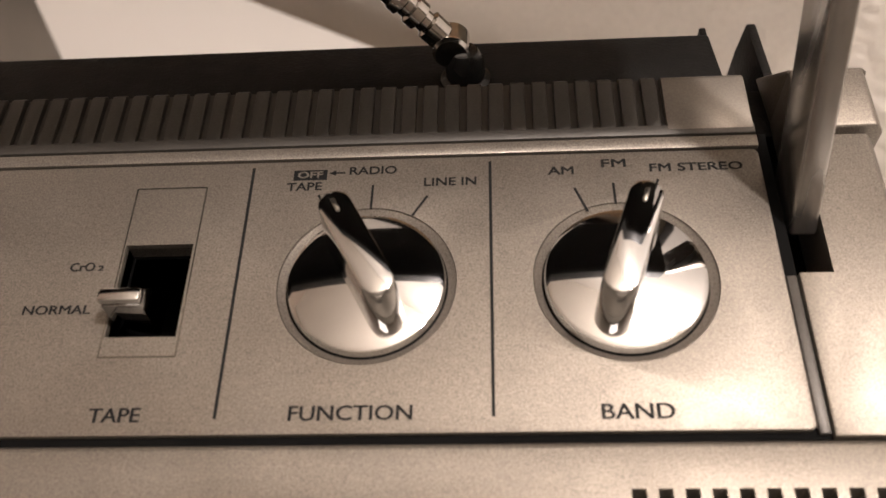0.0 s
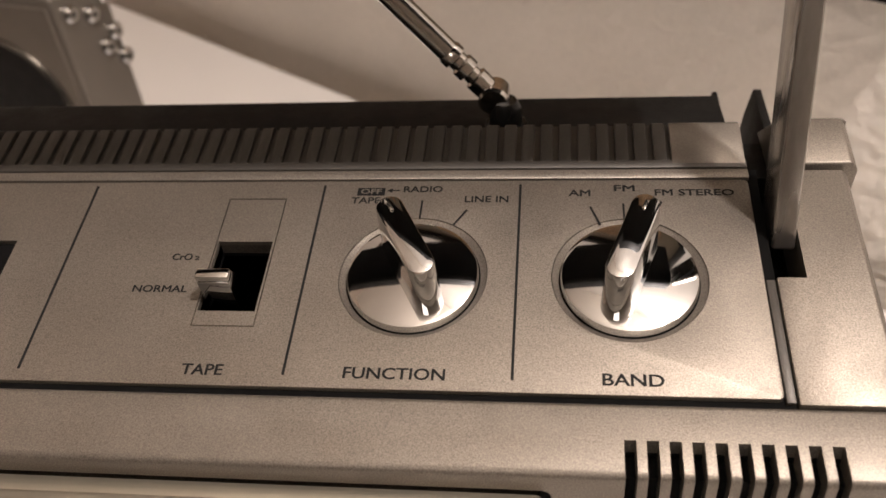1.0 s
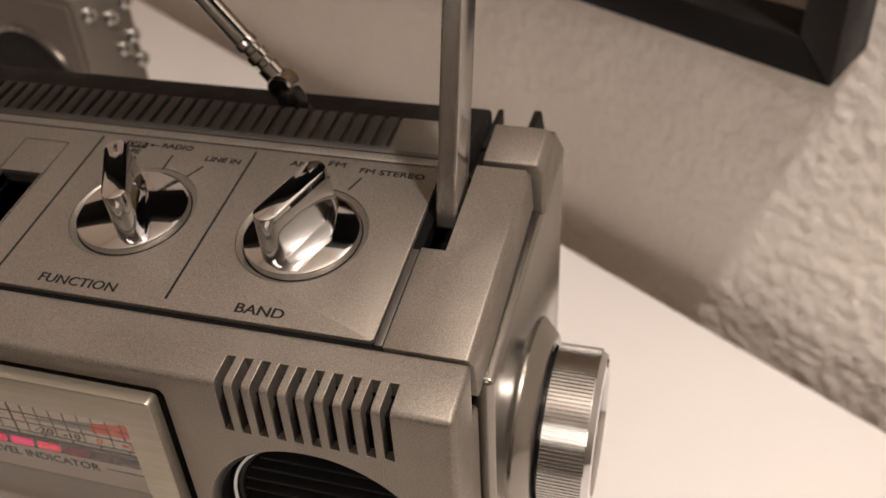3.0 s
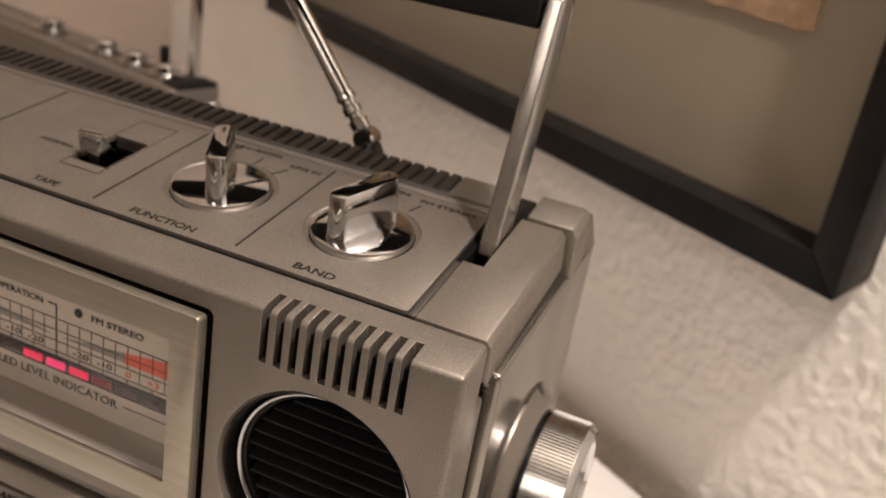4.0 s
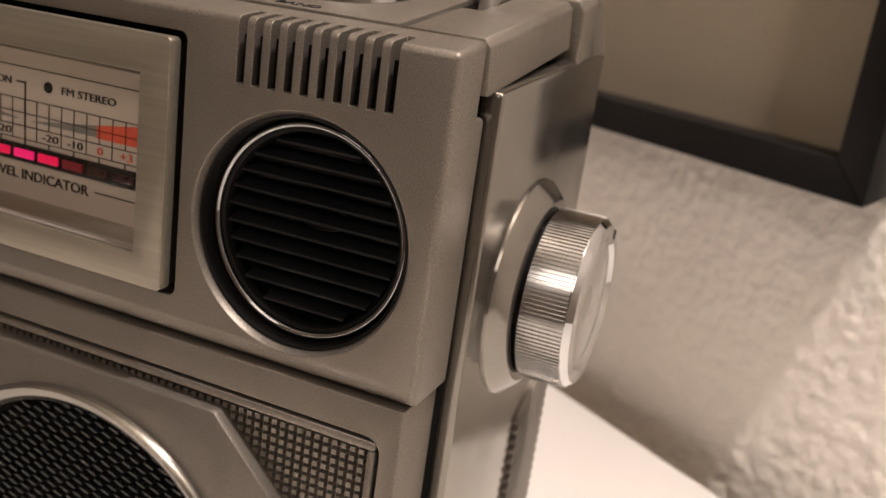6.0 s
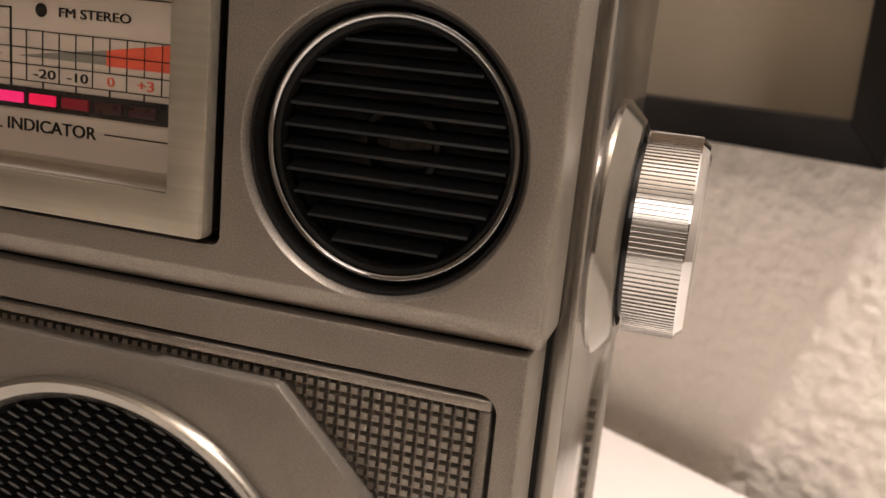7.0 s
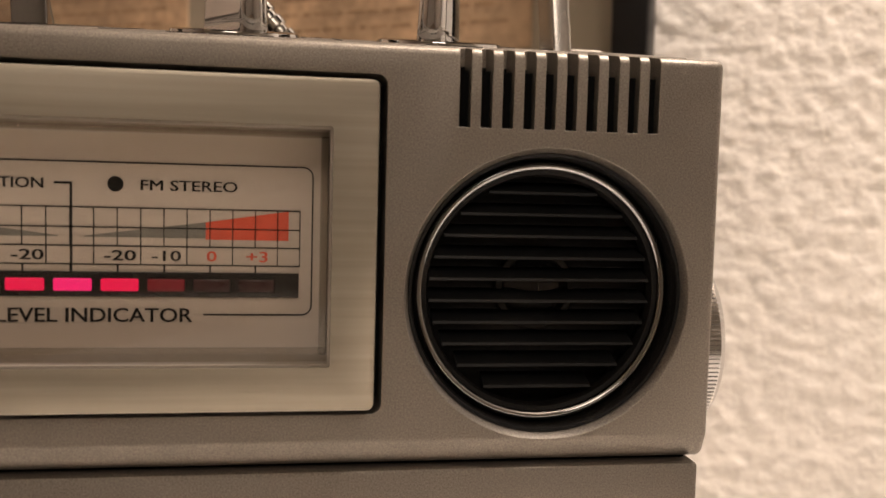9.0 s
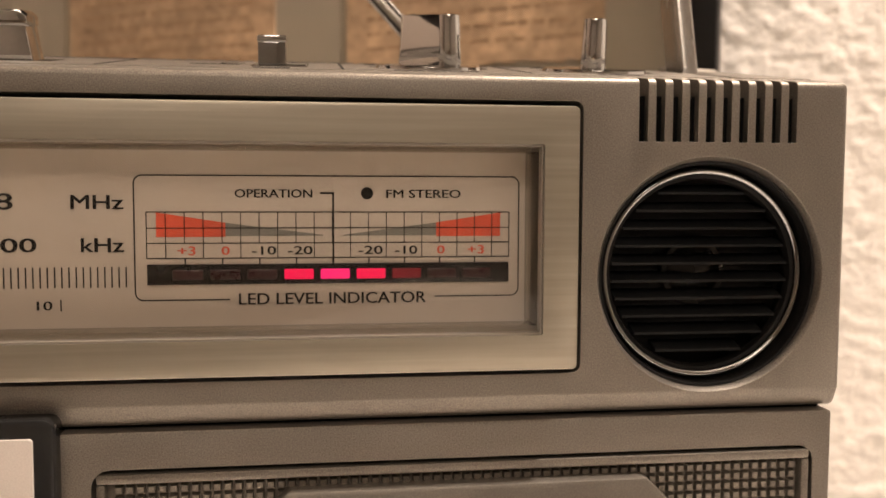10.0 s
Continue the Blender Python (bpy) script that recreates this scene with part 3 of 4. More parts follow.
def levers():
    m = TOP @ Matrix.Translation((-0.1347, 0.0385 * K, 0))
    # stem in the darkened chrome: its dark reflection is in the colour
    bm = bmesh.new()
    prism(bm, [(-0.0015, -0.005), (0.0085, -0.005), (0.0018, 0.0060), (-0.0015, 0.0060)], 0, -0.0035, 0.0035, 0.0003)
    bm.transform(m)
    lever = rpart("tape_switch", bm, DARKENED_CHROME, None, "chromed slide switch")
    bm = bmesh.new()
    box(bm, -0.0037, 0.0037, -0.0013, 0.0013, 0.0056, 0.0077, 0.0005)
    bm.transform(m)
    rpart("switch_cap", bm, CHROME, lever)
    m = TOP @ Matrix.Translation((-0.1990, 0.0420 * K, 0))
    bm = bmesh.new()
    prism(bm, [(-0.0070, -0.004), (0.0070, -0.004), (0.0052, 0.0085), (-0.0052, 0.0085)], 1, -0.005, 0.005, 0.0004)
    bm.transform(m)
    lever = rpart("slide_switch", bm, CHROME, None, "wide chromed slide switch")
    bm = bmesh.new()
    prism(bm, [(-0.0056, 0.0082), (0.0056, 0.0082), (0.0056, 0.0108), (0.0040, 0.0122), (-0.0040, 0.0122), (-0.0056, 0.0108)], 1, -0.0052, 0.0052, 0.0004)
    bm.transform(m)
    rpart("switch_cap", bm, CHROME, lever)


def handle():
    # arm: a flat bar leaning back out of the slot
    foot, head = Vector((-0.0158, 0.0596, 0.2338)), Vector((-0.0161, 0.0800, 0.3050))
    d = (head - foot).normalized()
    s = Vector((0, d.z, -d.y))
    h = rpart("handle", bmesh_arm(foot, head, d, s), ARM, None, "polished steel carrying handle with a black grip")
    bm = bmesh.new()
    prism(bm, rounded(0.0700, 0.1080, 0.2942, 0.3100, 0.0030), 0, LEFT + 0.045, -0.0190, 0.0004)
    rpart("grip", bm, BLACK, h, "black plastic grip")
    off = Vector((LEFT + 0.036, 0, 0))
    rpart("far_arm", bmesh_arm(foot + off, head + off, d, s), ARM, h)


def bmesh_arm(foot, head, d, s):
    bm = bmesh.new()
    w = 0.0064
    length = (head - foot).length
    outline = [(-w, 0), (w, 0), (w, length - 0.004), (w - 0.0035, length), (-w + 0.0035, length), (-w, length - 0.004)]
    prism(bm, outline, 0, -0.0024, 0.0024, 0.0008, 3)
    m = Matrix(((1, 0, 0, foot.x), (0, s.y, d.y, foot.y), (0, s.z, d.z, foot.z), (0, 0, 0, 1)))
    bm.transform(m)
    return bm


def antenna():
    base = Vector((-0.0768, 0.1050, 0.2325))
    bm = bmesh.new()
    lathe(bm, [(0, 0), (0.0058, 0), (0.0056, 0.0012), (0.0044, 0.0018), (0.0042, 0.006), (0.0030, 0.0085), (0, 0.0088)], Matrix.Translation(base), 28)
    a = rpart("antenna", bm, BLACK_GLOSS, None, "telescopic chrome antenna folded to one side")
    k = Vector((-0.0796, 0.1065, 0.2414))
    bm = bmesh.new()
    lathe(bm, [(0, -0.0036), (0.0034, -0.0036), (0.0040, -0.0028), (0.0040, 0.0028), (0.0034, 0.0036), (0, 0.0036)], Matrix.Translation(k) @ Matrix.Rotation(radians(90), 4, "X"), 28)
    rpart("knuckle", bm, STEEL, a)
    d = Vector((-0.668, 0.085, 0.739)).normalized()
    p = k + d * 0.003
    bm = bmesh.new()
    stops = [(0, 0.0032), (0.004, 0.0033), (0.0045, 0.0024), (0.006, 0.0024), (0.0065, 0.0033), (0.009, 0.0033), (0.0095, 0.0026), (0.011, 0.0026), (0.0115, 0.0034), (0.0135, 0.0034), (0.014, 0.0031)]
    tube(bm, [p + d * x for x, _ in stops], [r for _, r in stops], 20)
    rpart("collar", bm, STEEL, a)
    bm = bmesh.new()
    tube(bm, [p + d * 0.0138, p + d * 0.02, p + d * 0.15], [0.0030, 0.0030, 0.0030], 24)
    rpart("tube", bm, STEEL, a)
    bm = bmesh.new()
    tube(bm, [p + d * 0.149, p + d * 0.26], [0.0024, 0.0024], 20)
    rpart("tube", bm, STEEL, a)


def tweeter():
    m = pose(-0.0325, 0, 0.1845, -90)               # local z runs into the case
    bm = bmesh.new()
    ring = [(0.0243 + 0.0009 * math.cos(a), 0.0056 + 0.0011 * math.sin(a)) for a in np.linspace(0, 2 * math.pi, 14, endpoint=False)]
    lathe(bm, ring, m, 96, True)
    t = rpart("tweeter", bm, DARKENED_CHROME, None, "small round tweeter with chrome ring and black louvres")
    bm = bmesh.new()
    lathe(bm, [(0.02655, 0.0016), (0.0260, 0.0018), (0.0255, 0.0066), (0.0238, 0.0068), (0.0234, 0.0125), (0, 0.0135)], m, 72)
    rpart("well", bm, BLACK, t)
    bm = bmesh.new()
    lathe(bm, [(0.0236, 0.0058), (0.0227, 0.0062), (0.0222, 0.0082), (0.0236, 0.0082)], m, 72, True)
    rpart("louvre_rim", bm, BLACK, t)
    for i in range(10):
        z = (i - 4.5) * 0.0042
        half = math.sqrt(max(0.0, 0.0221 ** 2 - (abs(z) + 0.0004) ** 2))
        bm = bmesh.new()
        prism(bm, [(0.0064, z - 0.0001), (0.0066, z + 0.0004), (0.0112, z + 0.0022), (0.0114, z + 0.0016), (0.0069, z - 0.0002)], 0, -half, half)
        bm.transform(Matrix.Translation((-0.0325, 0, 0.1845)))
        rpart("louvre", bm, LOUVRE, t)
    # the small driver glimpsed between the louvres
    bm = bmesh.new()
    lathe(bm, [(0.0085, 0.0118), (0.0080, 0.0108), (0.0068, 0.0108), (0.0060, 0.0120), (0.0030, 0.0104), (0, 0.0100)], m, 40)
    rpart("driver_dome", bm, BLACK_GLOSS, t)


def dial():
    x1, z0, z1 = -0.0655, 0.1638, 0.2228
    x0 = LEFT + 0.053
    wx1, wz0, wz1 = -0.0735, 0.1717, 0.2143
    bm = bmesh.new()
    prism(bm, rounded(x0, x1, z0, z1, 0.0013), 1, -0.0034, 0.0002, 0.0003, 2)
    f = rpart("dial_frame", bm, BRUSHED, None, "champagne brushed-aluminium dial surround")
    c = bmesh.new()
    prism(c, rounded(x0 + 0.008, wx1, wz0, wz1, 0.0006), 1, -0.02, 0.03)
    c2 = c.copy()
    rcut(f, [c])
    bm = bmesh.new()
    prism(bm, rounded(x0 + 0.0003, x1 - 0.0003, z0 + 0.0003, z1 - 0.0003, 0.0012), 1, -0.0026, 0.0072, 0.0002, 2)
    edge = rpart("frame_edge", bm, CHROME, f, "polished edge of the dial surround")
    rcut(edge, [c2])
    bm = bmesh.new()
    box(bm, x0 - 0.001, -0.0639, 0.0092, 0.0135, 0.1624, 0.2241)
    rpart("dial_back", bm, BLACK, f)
    bm = bmesh.new()
    box(bm, x0 + 0.006, wx1 + 0.0022, 0.0085, 0.0090, wz0 - 0.0002, wz1 + 0.0002)
    face = rpart("dial_face", bm, DIAL, f, "silver printed tuning dial")
    bm = bmesh.new()
    xs = x0 + 0.0082
    prism(bm, [(-0.0032, wz0 + 0.0014), (-0.0014, wz0 + 0.0004), (0.0002, wz0 + 0.0004), (0.0002, wz1 - 0.0004), (-0.0014, wz1 - 0.0004), (-0.0032, wz1 - 0.0014)], 0, xs, wx1 - 0.0003, 0.0002)
    g = rpart("dial_window", bm, GLASS, f, "clear plastic dial window")
    g.visible_shadow = False
    bm = bmesh.new()
    for a, b, c_, d_ in ((xs, wx1 - 0.0002, wz0 + 0.0002, wz0 + 0.0016), (xs, wx1 - 0.0002, wz1 - 0.0016, wz1 - 0.0002), (wx1 - 0.0018, wx1 - 0.0004, wz0 + 0.0016, wz1 - 0.0016)):
        box(bm, a, b, 0.0004, 0.0082, c_, d_, 0.0002)
    g = rpart("window_edge", bm, GLASS_EDGE, f, "clear plastic edge of the window")
    g.visible_shadow = False
    bm = bmesh.new()
    for a, b, c_, d_ in ((x0 + 0.0081, wx1 - 0.0001, wz0 + 0.00005, wz0 + 0.0004), (x0 + 0.0081, wx1 - 0.0001, wz1 - 0.0004, wz1 - 0.00005), (wx1 - 0.0004, wx1 - 0.00005, wz0 + 0.0004, wz1 - 0.0004)):
        box(bm, a, b, -0.0024, 0.0084, c_, d_)
    rpart("window_lining", bm, LINING, f, "satin grey lining of the window opening")
    m = Matrix.Translation((0, 0.0085, 0)) @ FACE
    # depth moves the print a touch outwards from its nominal place
    bm = bmesh.new()
    for a, b in (((-0.1620, 0.2072), (-0.0785, 0.2072)), ((-0.1638, 0.2054), (-0.1638, 0.1810)), ((-0.0767, 0.2054), (-0.0767, 0.1812)), ((-0.1620, 0.1792), (-0.1432, 0.1792)), ((-0.0965, 0.1794), (-0.0785, 0.1794))):
        bar(bm, a, b, 0.00028, m)
    for cx, cz, a0 in ((-0.1620, 0.2054, 90), (-0.0785, 0.2054, 0), (-0.1620, 0.1810, 180), (-0.0785, 0.1812, 270)):
        arc = [(cx + 0.0018 * math.cos(radians(a0 + k * 15)), cz + 0.0018 * math.sin(radians(a0 + k * 15))) for k in range(7)]
        for p, q in zip(arc, arc[1:]):
            bar(bm, p, q, 0.00028, m)
    rpart("indicator_outline", bm, INK, face)
    bm = bmesh.new()
    X0, X1 = -0.1612, -0.0790
    for z in (0.1990, 0.1954, 0.1920, 0.1886):
        bar(bm, (X0, z), (X1, z), 0.0002, m, 0.00018)
    for i in range(21):
        x = X0 + (X1 - X0) * i / 20
        bar(bm, (x, 0.1920), (x, 0.1990), 0.00018, m, 0.00018)
        if i in (0, 1, 3, 5, 7, 9, 11, 13, 15, 17, 19, 20):
            bar(bm, (x, 0.1886), (x, 0.1920), 0.00018, m, 0.00018)
    for i in range(9):
        x = -0.1529 + i * 0.00822
        bar(bm, (x, 0.1886), (x, 0.1873), 0.0003, m, 0.00018)
    bar(bm, (-0.1199, 0.1873), (-0.1199, 0.2034), 0.0004, m, 0.0002)
    bar(bm, (-0.1228, 0.2033), (-0.1197, 0.2033), 0.0004, m, 0.0002)
    rpart("indicator_grid", bm, INK, face)
    for name, mat, pts in (("red_wedge", INK_RED, ((-0.1591, 0.1934), (-0.1440, 0.1934), (-0.1440, 0.1966), (-0.1591, 0.1989))),
                           ("red_wedge", INK_RED, ((-0.0811, 0.1934), (-0.0811, 0.1989), (-0.0962, 0.1966), (-0.0962, 0.1934))),
                           ("grey_wedge", INK_GREY, ((-0.1440, 0.1936), (-0.1222, 0.1936), (-0.1222, 0.1938), (-0.1440, 0.1966))),
                           ("grey_wedge", INK_GREY, ((-0.0962, 0.1936), (-0.0962, 0.1966), (-0.1176, 0.1938), (-0.1176, 0.1936)))):
        bm = bmesh.new()
        patch(bm, pts, m)
        rpart(name, bm, mat, face)
    bm = bmesh.new()
    box(bm, -0.1611, -0.0791, 0.0079, 0.0085, 0.1827, 0.1873, 0.0001)
    strip = rpart("indicator_strip", bm, BLACK_GLOSS, face, "black strip of nine level lights")
    for i in range(9):
        x = -0.1195 + (i - 4) * 0.00818
        bm = bmesh.new()
        box(bm, x - 0.0033, x + 0.0033, 0.0073, 0.0081, 0.1838, 0.1861, 0.0003)
        mat = {3: LED_ON, 4: LED_MID, 5: LED_ON, 6: LED_DIM}.get(i, LED_OFF)
        rpart("level_light", bm, mat, strip, "lit pink level light" if i in (3, 4, 5) else "half-lit red level light" if i == 6 else "unlit dark red level light")
    bm = bmesh.new()
    tick = [-0.1657 - 0.00152 * i for i in range(90)]
    for x in tick:
        bar(bm, (x, 0.1822), (x, 0.1868), 0.00028, m)
    bar(bm, (-0.1797, 0.1771), (-0.1797, 0.1796), 0.00025, m)
    rpart("scale_ticks", bm, INK, face)
    bm = bmesh.new()
    lathe(bm, [(0, 0), (0.0014, 0), (0.0014, 0.0002), (0, 0.0002)], m @ Matrix.Translation((-0.1122, 0.2033, 0)), 28)
    rpart("stereo_lamp", bm, BLACK_GLOSS, face)
    for words, a, b, z, h, mat in (("OPERATION", -0.1419, -0.1246, 0.2032, 0.0019, INK), ("FM STEREO", -0.1078, -0.0905, 0.2032, 0.0019, INK), ("LED LEVEL INDICATOR", -0.1412, -0.0985, 0.1793, 0.0026, INK),
                                   ("MHz", -0.1772, -0.1660, 0.2012, 0.0031, INK), ("kHz", -0.1752, -0.1660, 0.1917, 0.0031, INK), ("108", -0.2000, -0.1892, 0.2013, 0.0036, INK), ("1600", -0.1985, -0.1845, 0.1917, 0.0031, INK),
                                   ("10", -0.1848, -0.1815, 0.1783, 0.0020, INK), ("+3", -0.1545, -0.1506, 0.1903, 0.0020, INK_RED), ("0", -0.1449, -0.1431, 0.1903, 0.0019, INK_RED),
                                   ("-10", -0.1382, -0.1328, 0.1903, 0.0019, INK), ("-20", -0.1302, -0.1246, 0.1903, 0.0019, INK), ("-20", -0.1142, -0.1086, 0.1903, 0.0019, INK),
                                   ("-10", -0.1058, -0.1006, 0.1903, 0.0019, INK), ("0", -0.0960, -0.0942, 0.1903, 0.0019, INK_RED), ("+3", -0.0888, -0.0849, 0.1903, 0.0020, INK_RED)):
        rtext("lettering", words, a, b, z, h, m @ Matrix.Translation((0, 0, 0.0001)), mat, face, 0.012)


def speaker():
    cx, cz = -0.0893, 0.0765
    half, cut_ = 0.0615, 0.0410
    octagon = [(-cut_, half), (cut_, half), (half, cut_), (half, -cut_ + 0.002), (cut_, -half + 0.007), (-cut_, -half + 0.007), (-half, -cut_ + 0.002), (-half, cut_)]
    bm = bmesh.new()
    prism(bm, [(cx + x, cz + z) for x, z in octagon[::-1]], 1, -0.0032, 0.0052, 0.0012, 2)
    s = rpart("speaker", bm, SILVER_DARK, None, "round speaker with chrome ring in an eight-sided surround")
    c = bmesh.new()
    m = pose(cx, 0, cz - 0.0015, -90)
    lathe(c, [(0, -0.03), (0.0515, -0.03), (0.0515, 0.03), (0, 0.03)], m, 96)
    rcut(s, [c])
    bm = bmesh.new()
    lathe(bm, [(0.0558, -0.0030), (0.0556, -0.0046), (0.0548, -0.0056), (0.0530, -0.0052), (0.0506, -0.0030), (0.0503, 0.0010), (0.0520, 0.0010)], m, 120, True)
    rpart("ring", bm, SATIN, s, "bright satin metal ring", 50)
    bm = bmesh.new()
    lathe(bm, [(0.0512, 0.0008), (0.030, 0.0012), (0, 0.0012)], m, 72)
    rpart("grille_backing", bm, VOID, s)
    # pressed openings of the grille: short slanting bars in staggered rows
    bm = bmesh.new()
    row, pitch = 0.0021, 0.0046
    for j in range(-24, 25):
        for i in range(-12, 13):
            x, z = i * pitch + (j % 2) * pitch / 2, j * row
            if x * x + z * z > 0.0488 ** 2:
                continue
            a = radians(-20)
            ring_pts = []
            for k in range(8):
                t = 2 * math.pi * k / 8
                u, v = 0.0024 * math.cos(t), 0.00062 * math.sin(t)
                ring_pts.append((u * math.cos(a) - v * math.sin(a), u * math.sin(a) + v * math.cos(a)))
            lo = [bm.verts.new((cx + x + p[0], 0.0009, cz - 0.0015 + z + p[1])) for p in ring_pts]
            hi = [bm.verts.new((cx + x + p[0] * 0.72, -0.0004, cz - 0.0015 + z + p[1] * 0.6)) for p in ring_pts]
            bm.faces.new(hi[::-1])
            for k in range(8):
                bm.faces.new((lo[k], hi[k], hi[(k + 1) % 8], lo[(k + 1) % 8]))
    bmesh.ops.recalc_face_normals(bm, faces=bm.faces[:])
    tagged(rpart("grille", bm, BLACK_GLOSS, s, "black pressed speaker grille"), kind="stuff")
    # checkered field round the speaker
    bm = bmesh.new()
    prism(bm, rounded(-0.1712, -0.0068, 0.022, 0.1424, 0.0034), 1, 0.0022, 0.006, 0.0002)
    field = rpart("checkered_field", bm, SILVER_DARK, None, "silver field of small raised squares")
    bm = bmesh.new()
    for a, b, c_, d_ in ((-0.1712, -0.0068, 0.1402, 0.1424), (-0.1712, -0.0068, 0.022, 0.0242), (-0.1712, -0.1692, 0.0242, 0.1402), (-0.0088, -0.0068, 0.0242, 0.1402)):
        box(bm, a, b, -0.0004, 0.003, c_, d_, 0.0006)
    rpart("field_rim", bm, SILVER, field)
    bm = bmesh.new()
    p = 0.00233
    for i in range(69):
        for j in range(50):
            x, z = -0.0106 - i * p, 0.1385 - j * p
            dx, dz = abs(x - cx), abs(z - cz)
            if x < -0.1685 or z < 0.0245 or (dx < half - 0.001 and dz < half - 0.001 and dx + dz < half + cut_ - 0.001):
                continue
            a, t = 0.00096, 0.00066
            lo = [bm.verts.new((x + u * a, 0.0023, z + v * a)) for u, v in ((-1, -1), (1, -1), (1, 1), (-1, 1))]
            hi = [bm.verts.new((x + u * t, 0.0009, z + v * t)) for u, v in ((-1, -1), (1, -1), (1, 1), (-1, 1))]
            bm.faces.new(hi)
            for k in range(4):
                bm.faces.new((lo[k], lo[(k + 1) % 4], hi[(k + 1) % 4], hi[k]))
    tagged(rpart("checker_relief", bm, SILVER, field), kind="stuff")


def cassette_door():
    bm = bmesh.new()
    prism(bm, rounded(-0.300, -0.1783, 0.030, 0.1562, 0.0022), 1, -0.0048, 0.0046, 0.0008, 2)
    d = rpart("cassette_door", bm, BLACK_GLOSS, None, "cassette door with black frame and window painted with bright reflection")
    # mirror-like window; the brightness it reflects is painted as a pale colour
    bm = bmesh.new()
    prism(bm, rounded(-0.2965, -0.1824, 0.0335, 0.1522, 0.0008), 1, -0.0056, -0.0040, 0.0003)
    rpart("door_window", bm, DOOR_REFLECTION, d, "door window with its bright reflection painted pale")


def side():
    # panel on the right end, set off by a dark joint
    y0, y1 = 0.0209, 0.1095
    bm = bmesh.new()
    box(bm, -0.004, -0.0010, 0.018, 0.108, 0.016, 0.2145)
    rpart("end_joint", bm, VOID)
    bm = bmesh.new()
    prism(bm, [(y0, 0.016), (y1 - 0.002, 0.016), (y1, 0.06), (y1, top_z(0.0905) - 0.0160), (0.0905, top_z(0.0905) - 0.0160), (y0, top_z(y0) - 0.0118)], 0, -0.002, 0.0034, 0.0013, 4)
    rpart("end_panel", bm, SATIN, None, "smooth silver end panel", 45)
    m = pose(0, 0.0612, 0.1662, 0, 90)              # local z points out of the end
    bm = bmesh.new()
    lathe(bm, [(0.0300, 0.0030), (0.0298, 0.0042), (0.0258, 0.0082), (0.0248, 0.0086), (0.0225, 0.0086), (0.0222, 0.0040), (0, 0.0040)], m, 96)
    k = rpart("tuning_collar", bm, SATIN, None, "flared metal collar of the tuning knob")
    bm = bmesh.new()
    lathe(bm, [(0.0205, 0.0040), (0.0205, 0.0105), (0.0, 0.0105)], m, 48)
    rpart("shaft_cover", bm, BLACK_GLOSS, k)
    bm = bmesh.new()
    n = 130
    prof = []
    for i in range(n):
        for r, f in ((0.02330, 0.0), (0.02330, 0.45), (0.02290, 0.55), (0.02290, 0.92)):
            a = 2 * math.pi * (i + f) / n
            prof.append((r * math.cos(a), r * math.sin(a)))
    prism(bm, prof, 2, 0.0100, 0.0214)
    bm.transform(m)
    t = rpart("tuning_knob", bm, KNURL, None, "knurled bright aluminium tuning knob", 20)
    bm = bmesh.new()
    lathe(bm, [(0.0227, 0.0212), (0.0227, 0.0217), (0.0214, 0.0233), (0.0182, 0.0235), (0.0170, 0.0224), (0, 0.0210)], m, 96)
    rpart("knob_face", bm, CHROME, t, "dished mirror-bright knob face")
    bm = bmesh.new()
    box(bm, -0.0005, 0.0005, -0.0212, -0.0186, 0.0228, 0.0236)
    bm.transform(m @ Matrix.Rotation(radians(-120), 4, "Z"))
    rpart("knob_mark", bm, INK, t)
    # slanting ribs low on the end
    bm = bmesh.new()
    for i in range(30):
        z = 0.128 - i * 0.0034
        if z < 0.03:
            break
        prism(bm, [(0.078, z - 0.011), (0.108, z + 0.004), (0.108, z + 0.0053), (0.078, z - 0.0097)], 0, 0.003, 0.0046)
    tagged(rpart("side_relief", bm, SILVER_DARK, None, "row of slanting ribs"), kind="stuff")


case()
top()
knob(-0.0937, 0.0441, 28, "function_knob")
knob(-0.0482, 0.0440, -19, "band_knob")
levers()
handle()
antenna()
tweeter()
dial()
speaker()
cassette_door()
side()


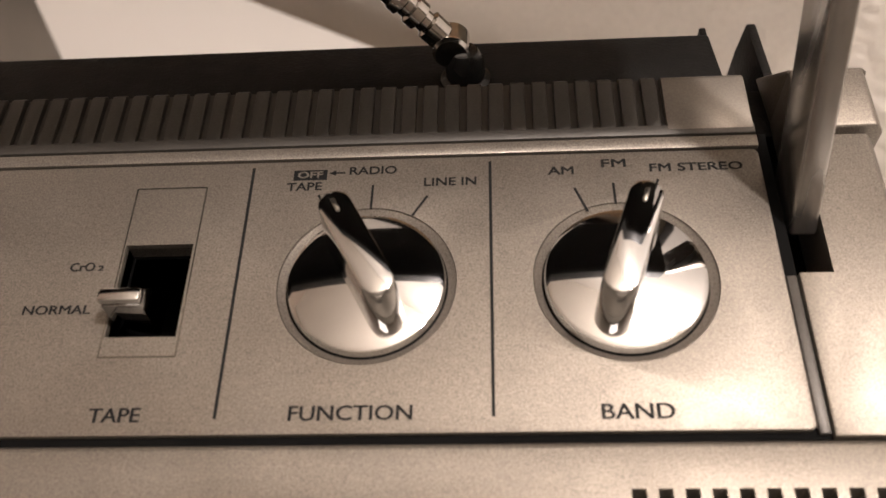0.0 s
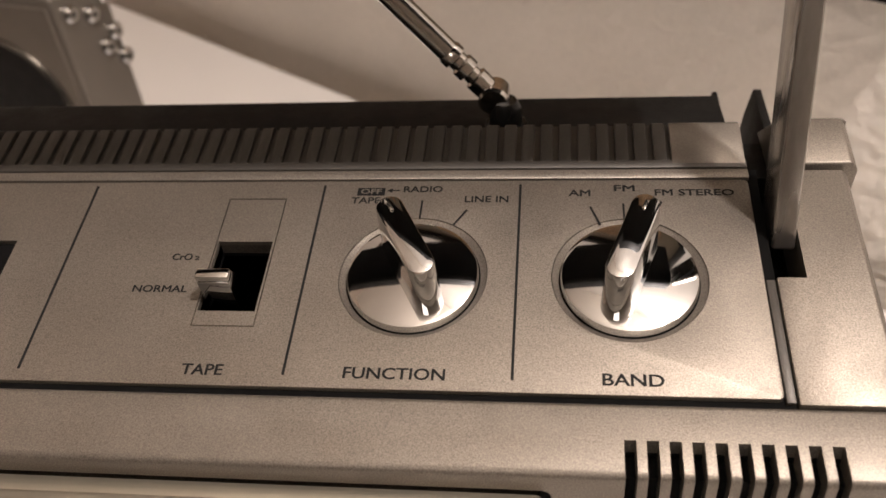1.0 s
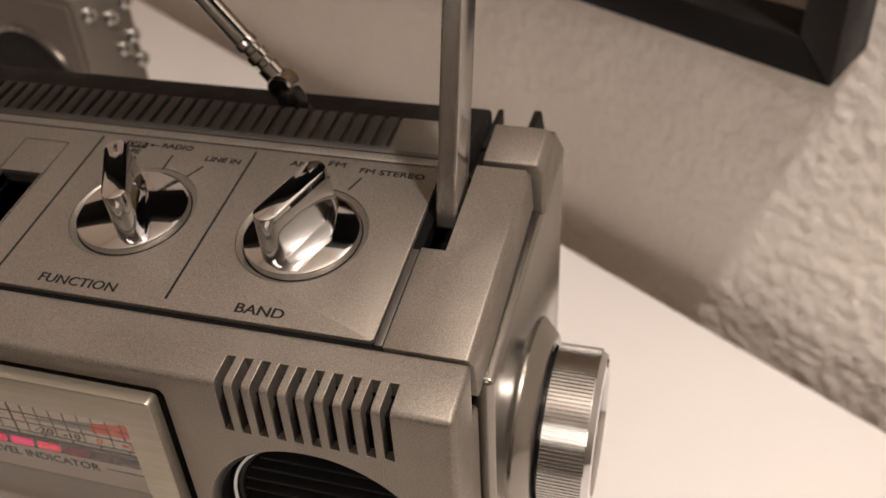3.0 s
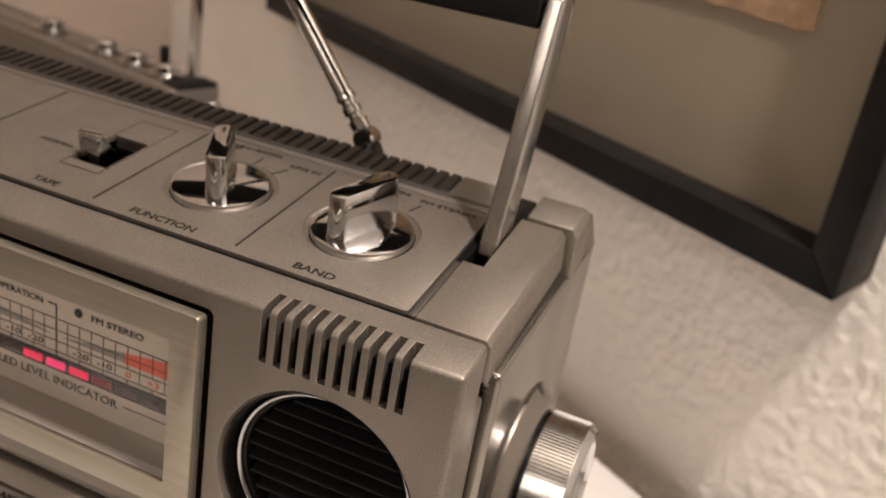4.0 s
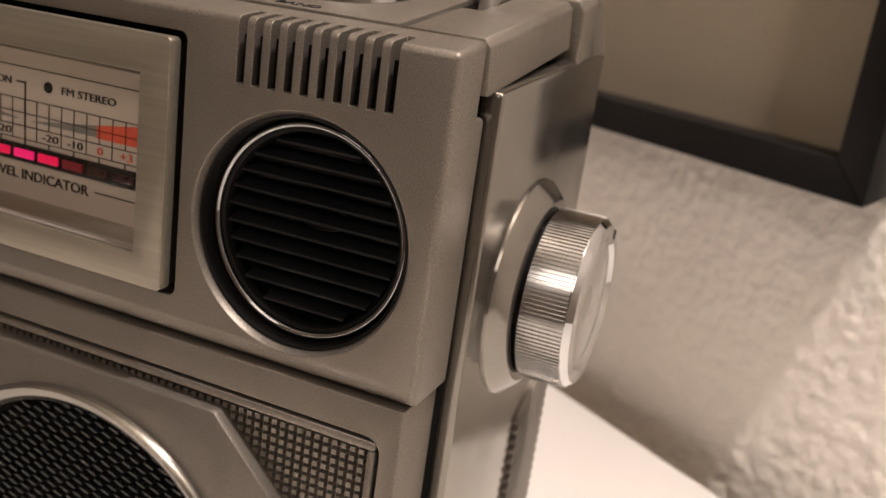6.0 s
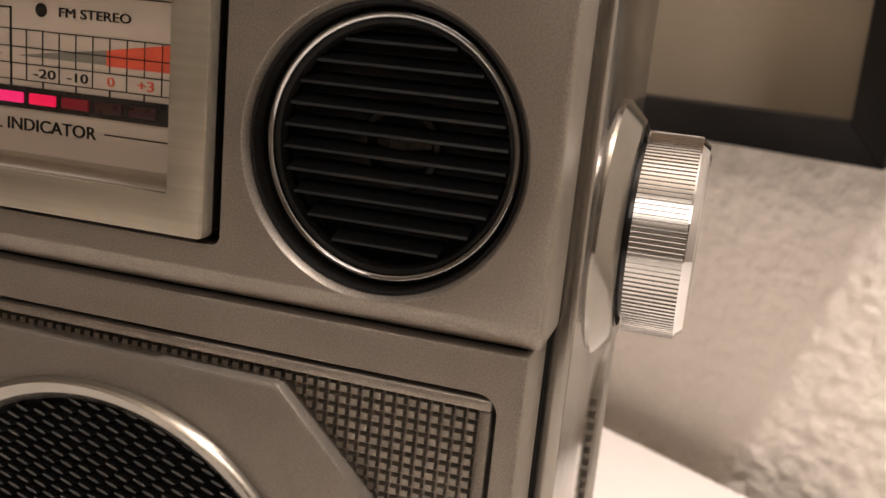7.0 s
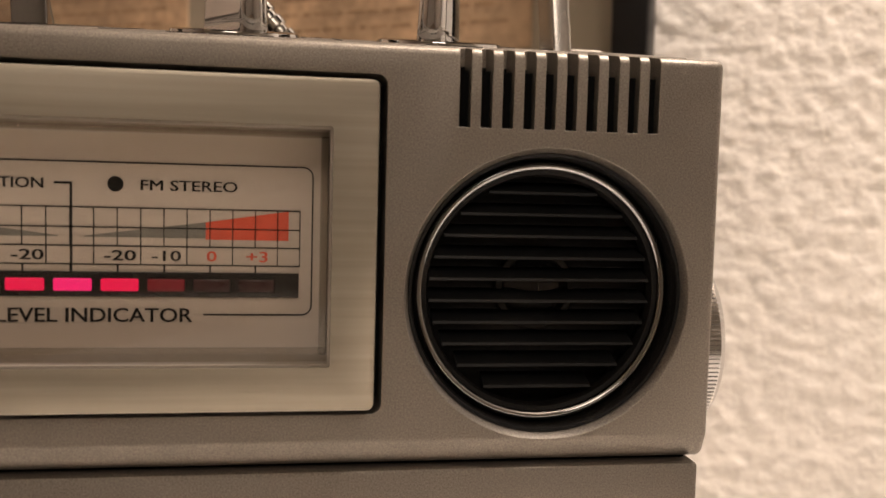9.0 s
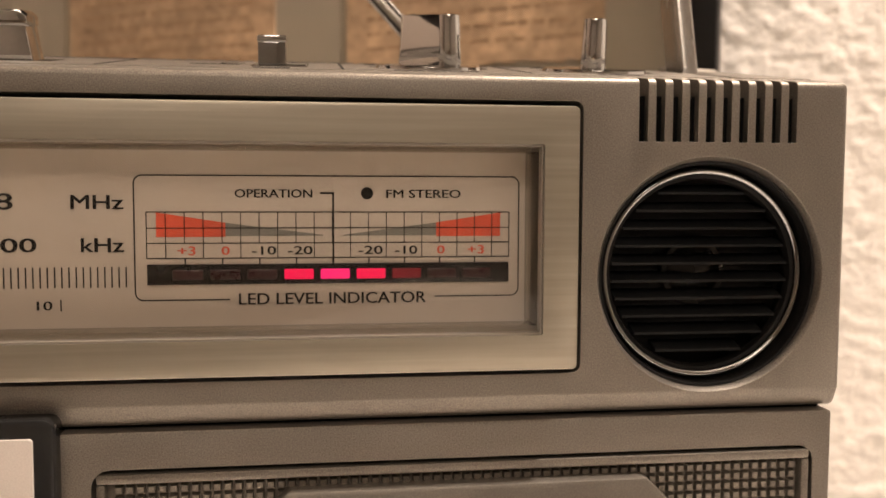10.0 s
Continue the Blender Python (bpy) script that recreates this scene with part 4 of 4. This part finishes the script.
# ---------------------------------------------------------------- the second radio, behind on the table
def second_radio():
    # its own axes: x along its front, y to its back
    place = Matrix.Translation((-0.3436, 0.3444, TABLE)) @ Matrix.Rotation(radians(-14), 4, "Z")
    r = thing("portable_radio", "small silver radio with chrome knobs and black speaker, standing behind", "radio", place)
    L, D, H = 0.30, 0.046, 0.164

    def p(name, bm, mat, parent=None, label=""):
        return part(name, bm, mat, parent or r, label)
    bm = bmesh.new()
    box(bm, -L, 0, 0, D, 0.003, H, 0.0035, 3)
    p("body", bm, SILVER_DARK)
    bm = bmesh.new()
    box(bm, -L + 0.004, -0.004, -0.0016, 0.004, 0.010, H - 0.006, 0.0012)
    p("front_panel", bm, SILVER)
    m = pose(-0.058, 0, 0.090, -90)
    bm = bmesh.new()
    lathe(bm, [(0.0480, -0.0005), (0.0477, -0.0040), (0.0462, -0.0048), (0.0444, -0.0040), (0.0440, -0.0005)], m, 72, True)
    s = p("speaker_ring", bm, SATIN, None, "bright speaker ring")
    bm = bmesh.new()
    lathe(bm, [(0.0445, -0.0022), (0.02, -0.0030), (0, -0.0030)], m, 60)
    p("speaker_cloth", bm, BLACK, s, "black speaker cloth")
    bm = bmesh.new()
    box(bm, -L + 0.003, -0.02, 0.010, D - 0.010, H - 0.001, H + 0.0012, 0.0006)
    p("top_panel", bm, SATIN)
    for x in (-0.034, -0.070, -0.106, -0.178):
        bm = bmesh.new()
        lathe(bm, [(0, 0), (0.0135, 0), (0.0135, 0.0018), (0.0098, 0.0026), (0.0092, 0.0068), (0.0076, 0.0082), (0, 0.0084)], Matrix.Translation((x, 0.024, H + 0.001)), 28)
        p("chrome_knob", bm, CHROME)
    bm = bmesh.new()
    box(bm, -0.058, -0.053, 0.036, 0.042, H + 0.001, H + 0.016, 0.001)
    p("black_switch", bm, BLACK)
    bm = bmesh.new()
    box(bm, -0.018, -0.001, 0.008, D - 0.002, H - 0.002, H + 0.0022, 0.0008)
    p("end_strip", bm, BLACK)
    for y, z in ((0.010, H - 0.014), (0.026, H - 0.022), (0.030, H - 0.045), (0.040, H - 0.040), (0.042, H - 0.058), (0.040, H - 0.016)):
        bm = bmesh.new()
        lathe(bm, [(0, -0.002), (0.0052, -0.002), (0.0052, 0.0030), (0.0040, 0.0042), (0.0018, 0.0042), (0.0015, 0.002), (0, 0.002)], pose(0, y, z, 0, 90), 22)
        p("chrome_socket", bm, CHROME)
    bm = bmesh.new()
    box(bm, -0.028, -0.0235, 0.038, 0.046, H - 0.004, H + 0.105, 0.001)
    p("handle_arm", bm, STEEL)
    for x in (-L + 0.02, -0.02):
        for y in (0.010, D - 0.010):
            bm = bmesh.new()
            lathe(bm, [(0, 0), (0.006, 0), (0.006, 0.004), (0, 0.004)], Matrix.Translation((x, y, 0)), 16)
            p("rubber_foot", bm, BLACK)


second_radio()
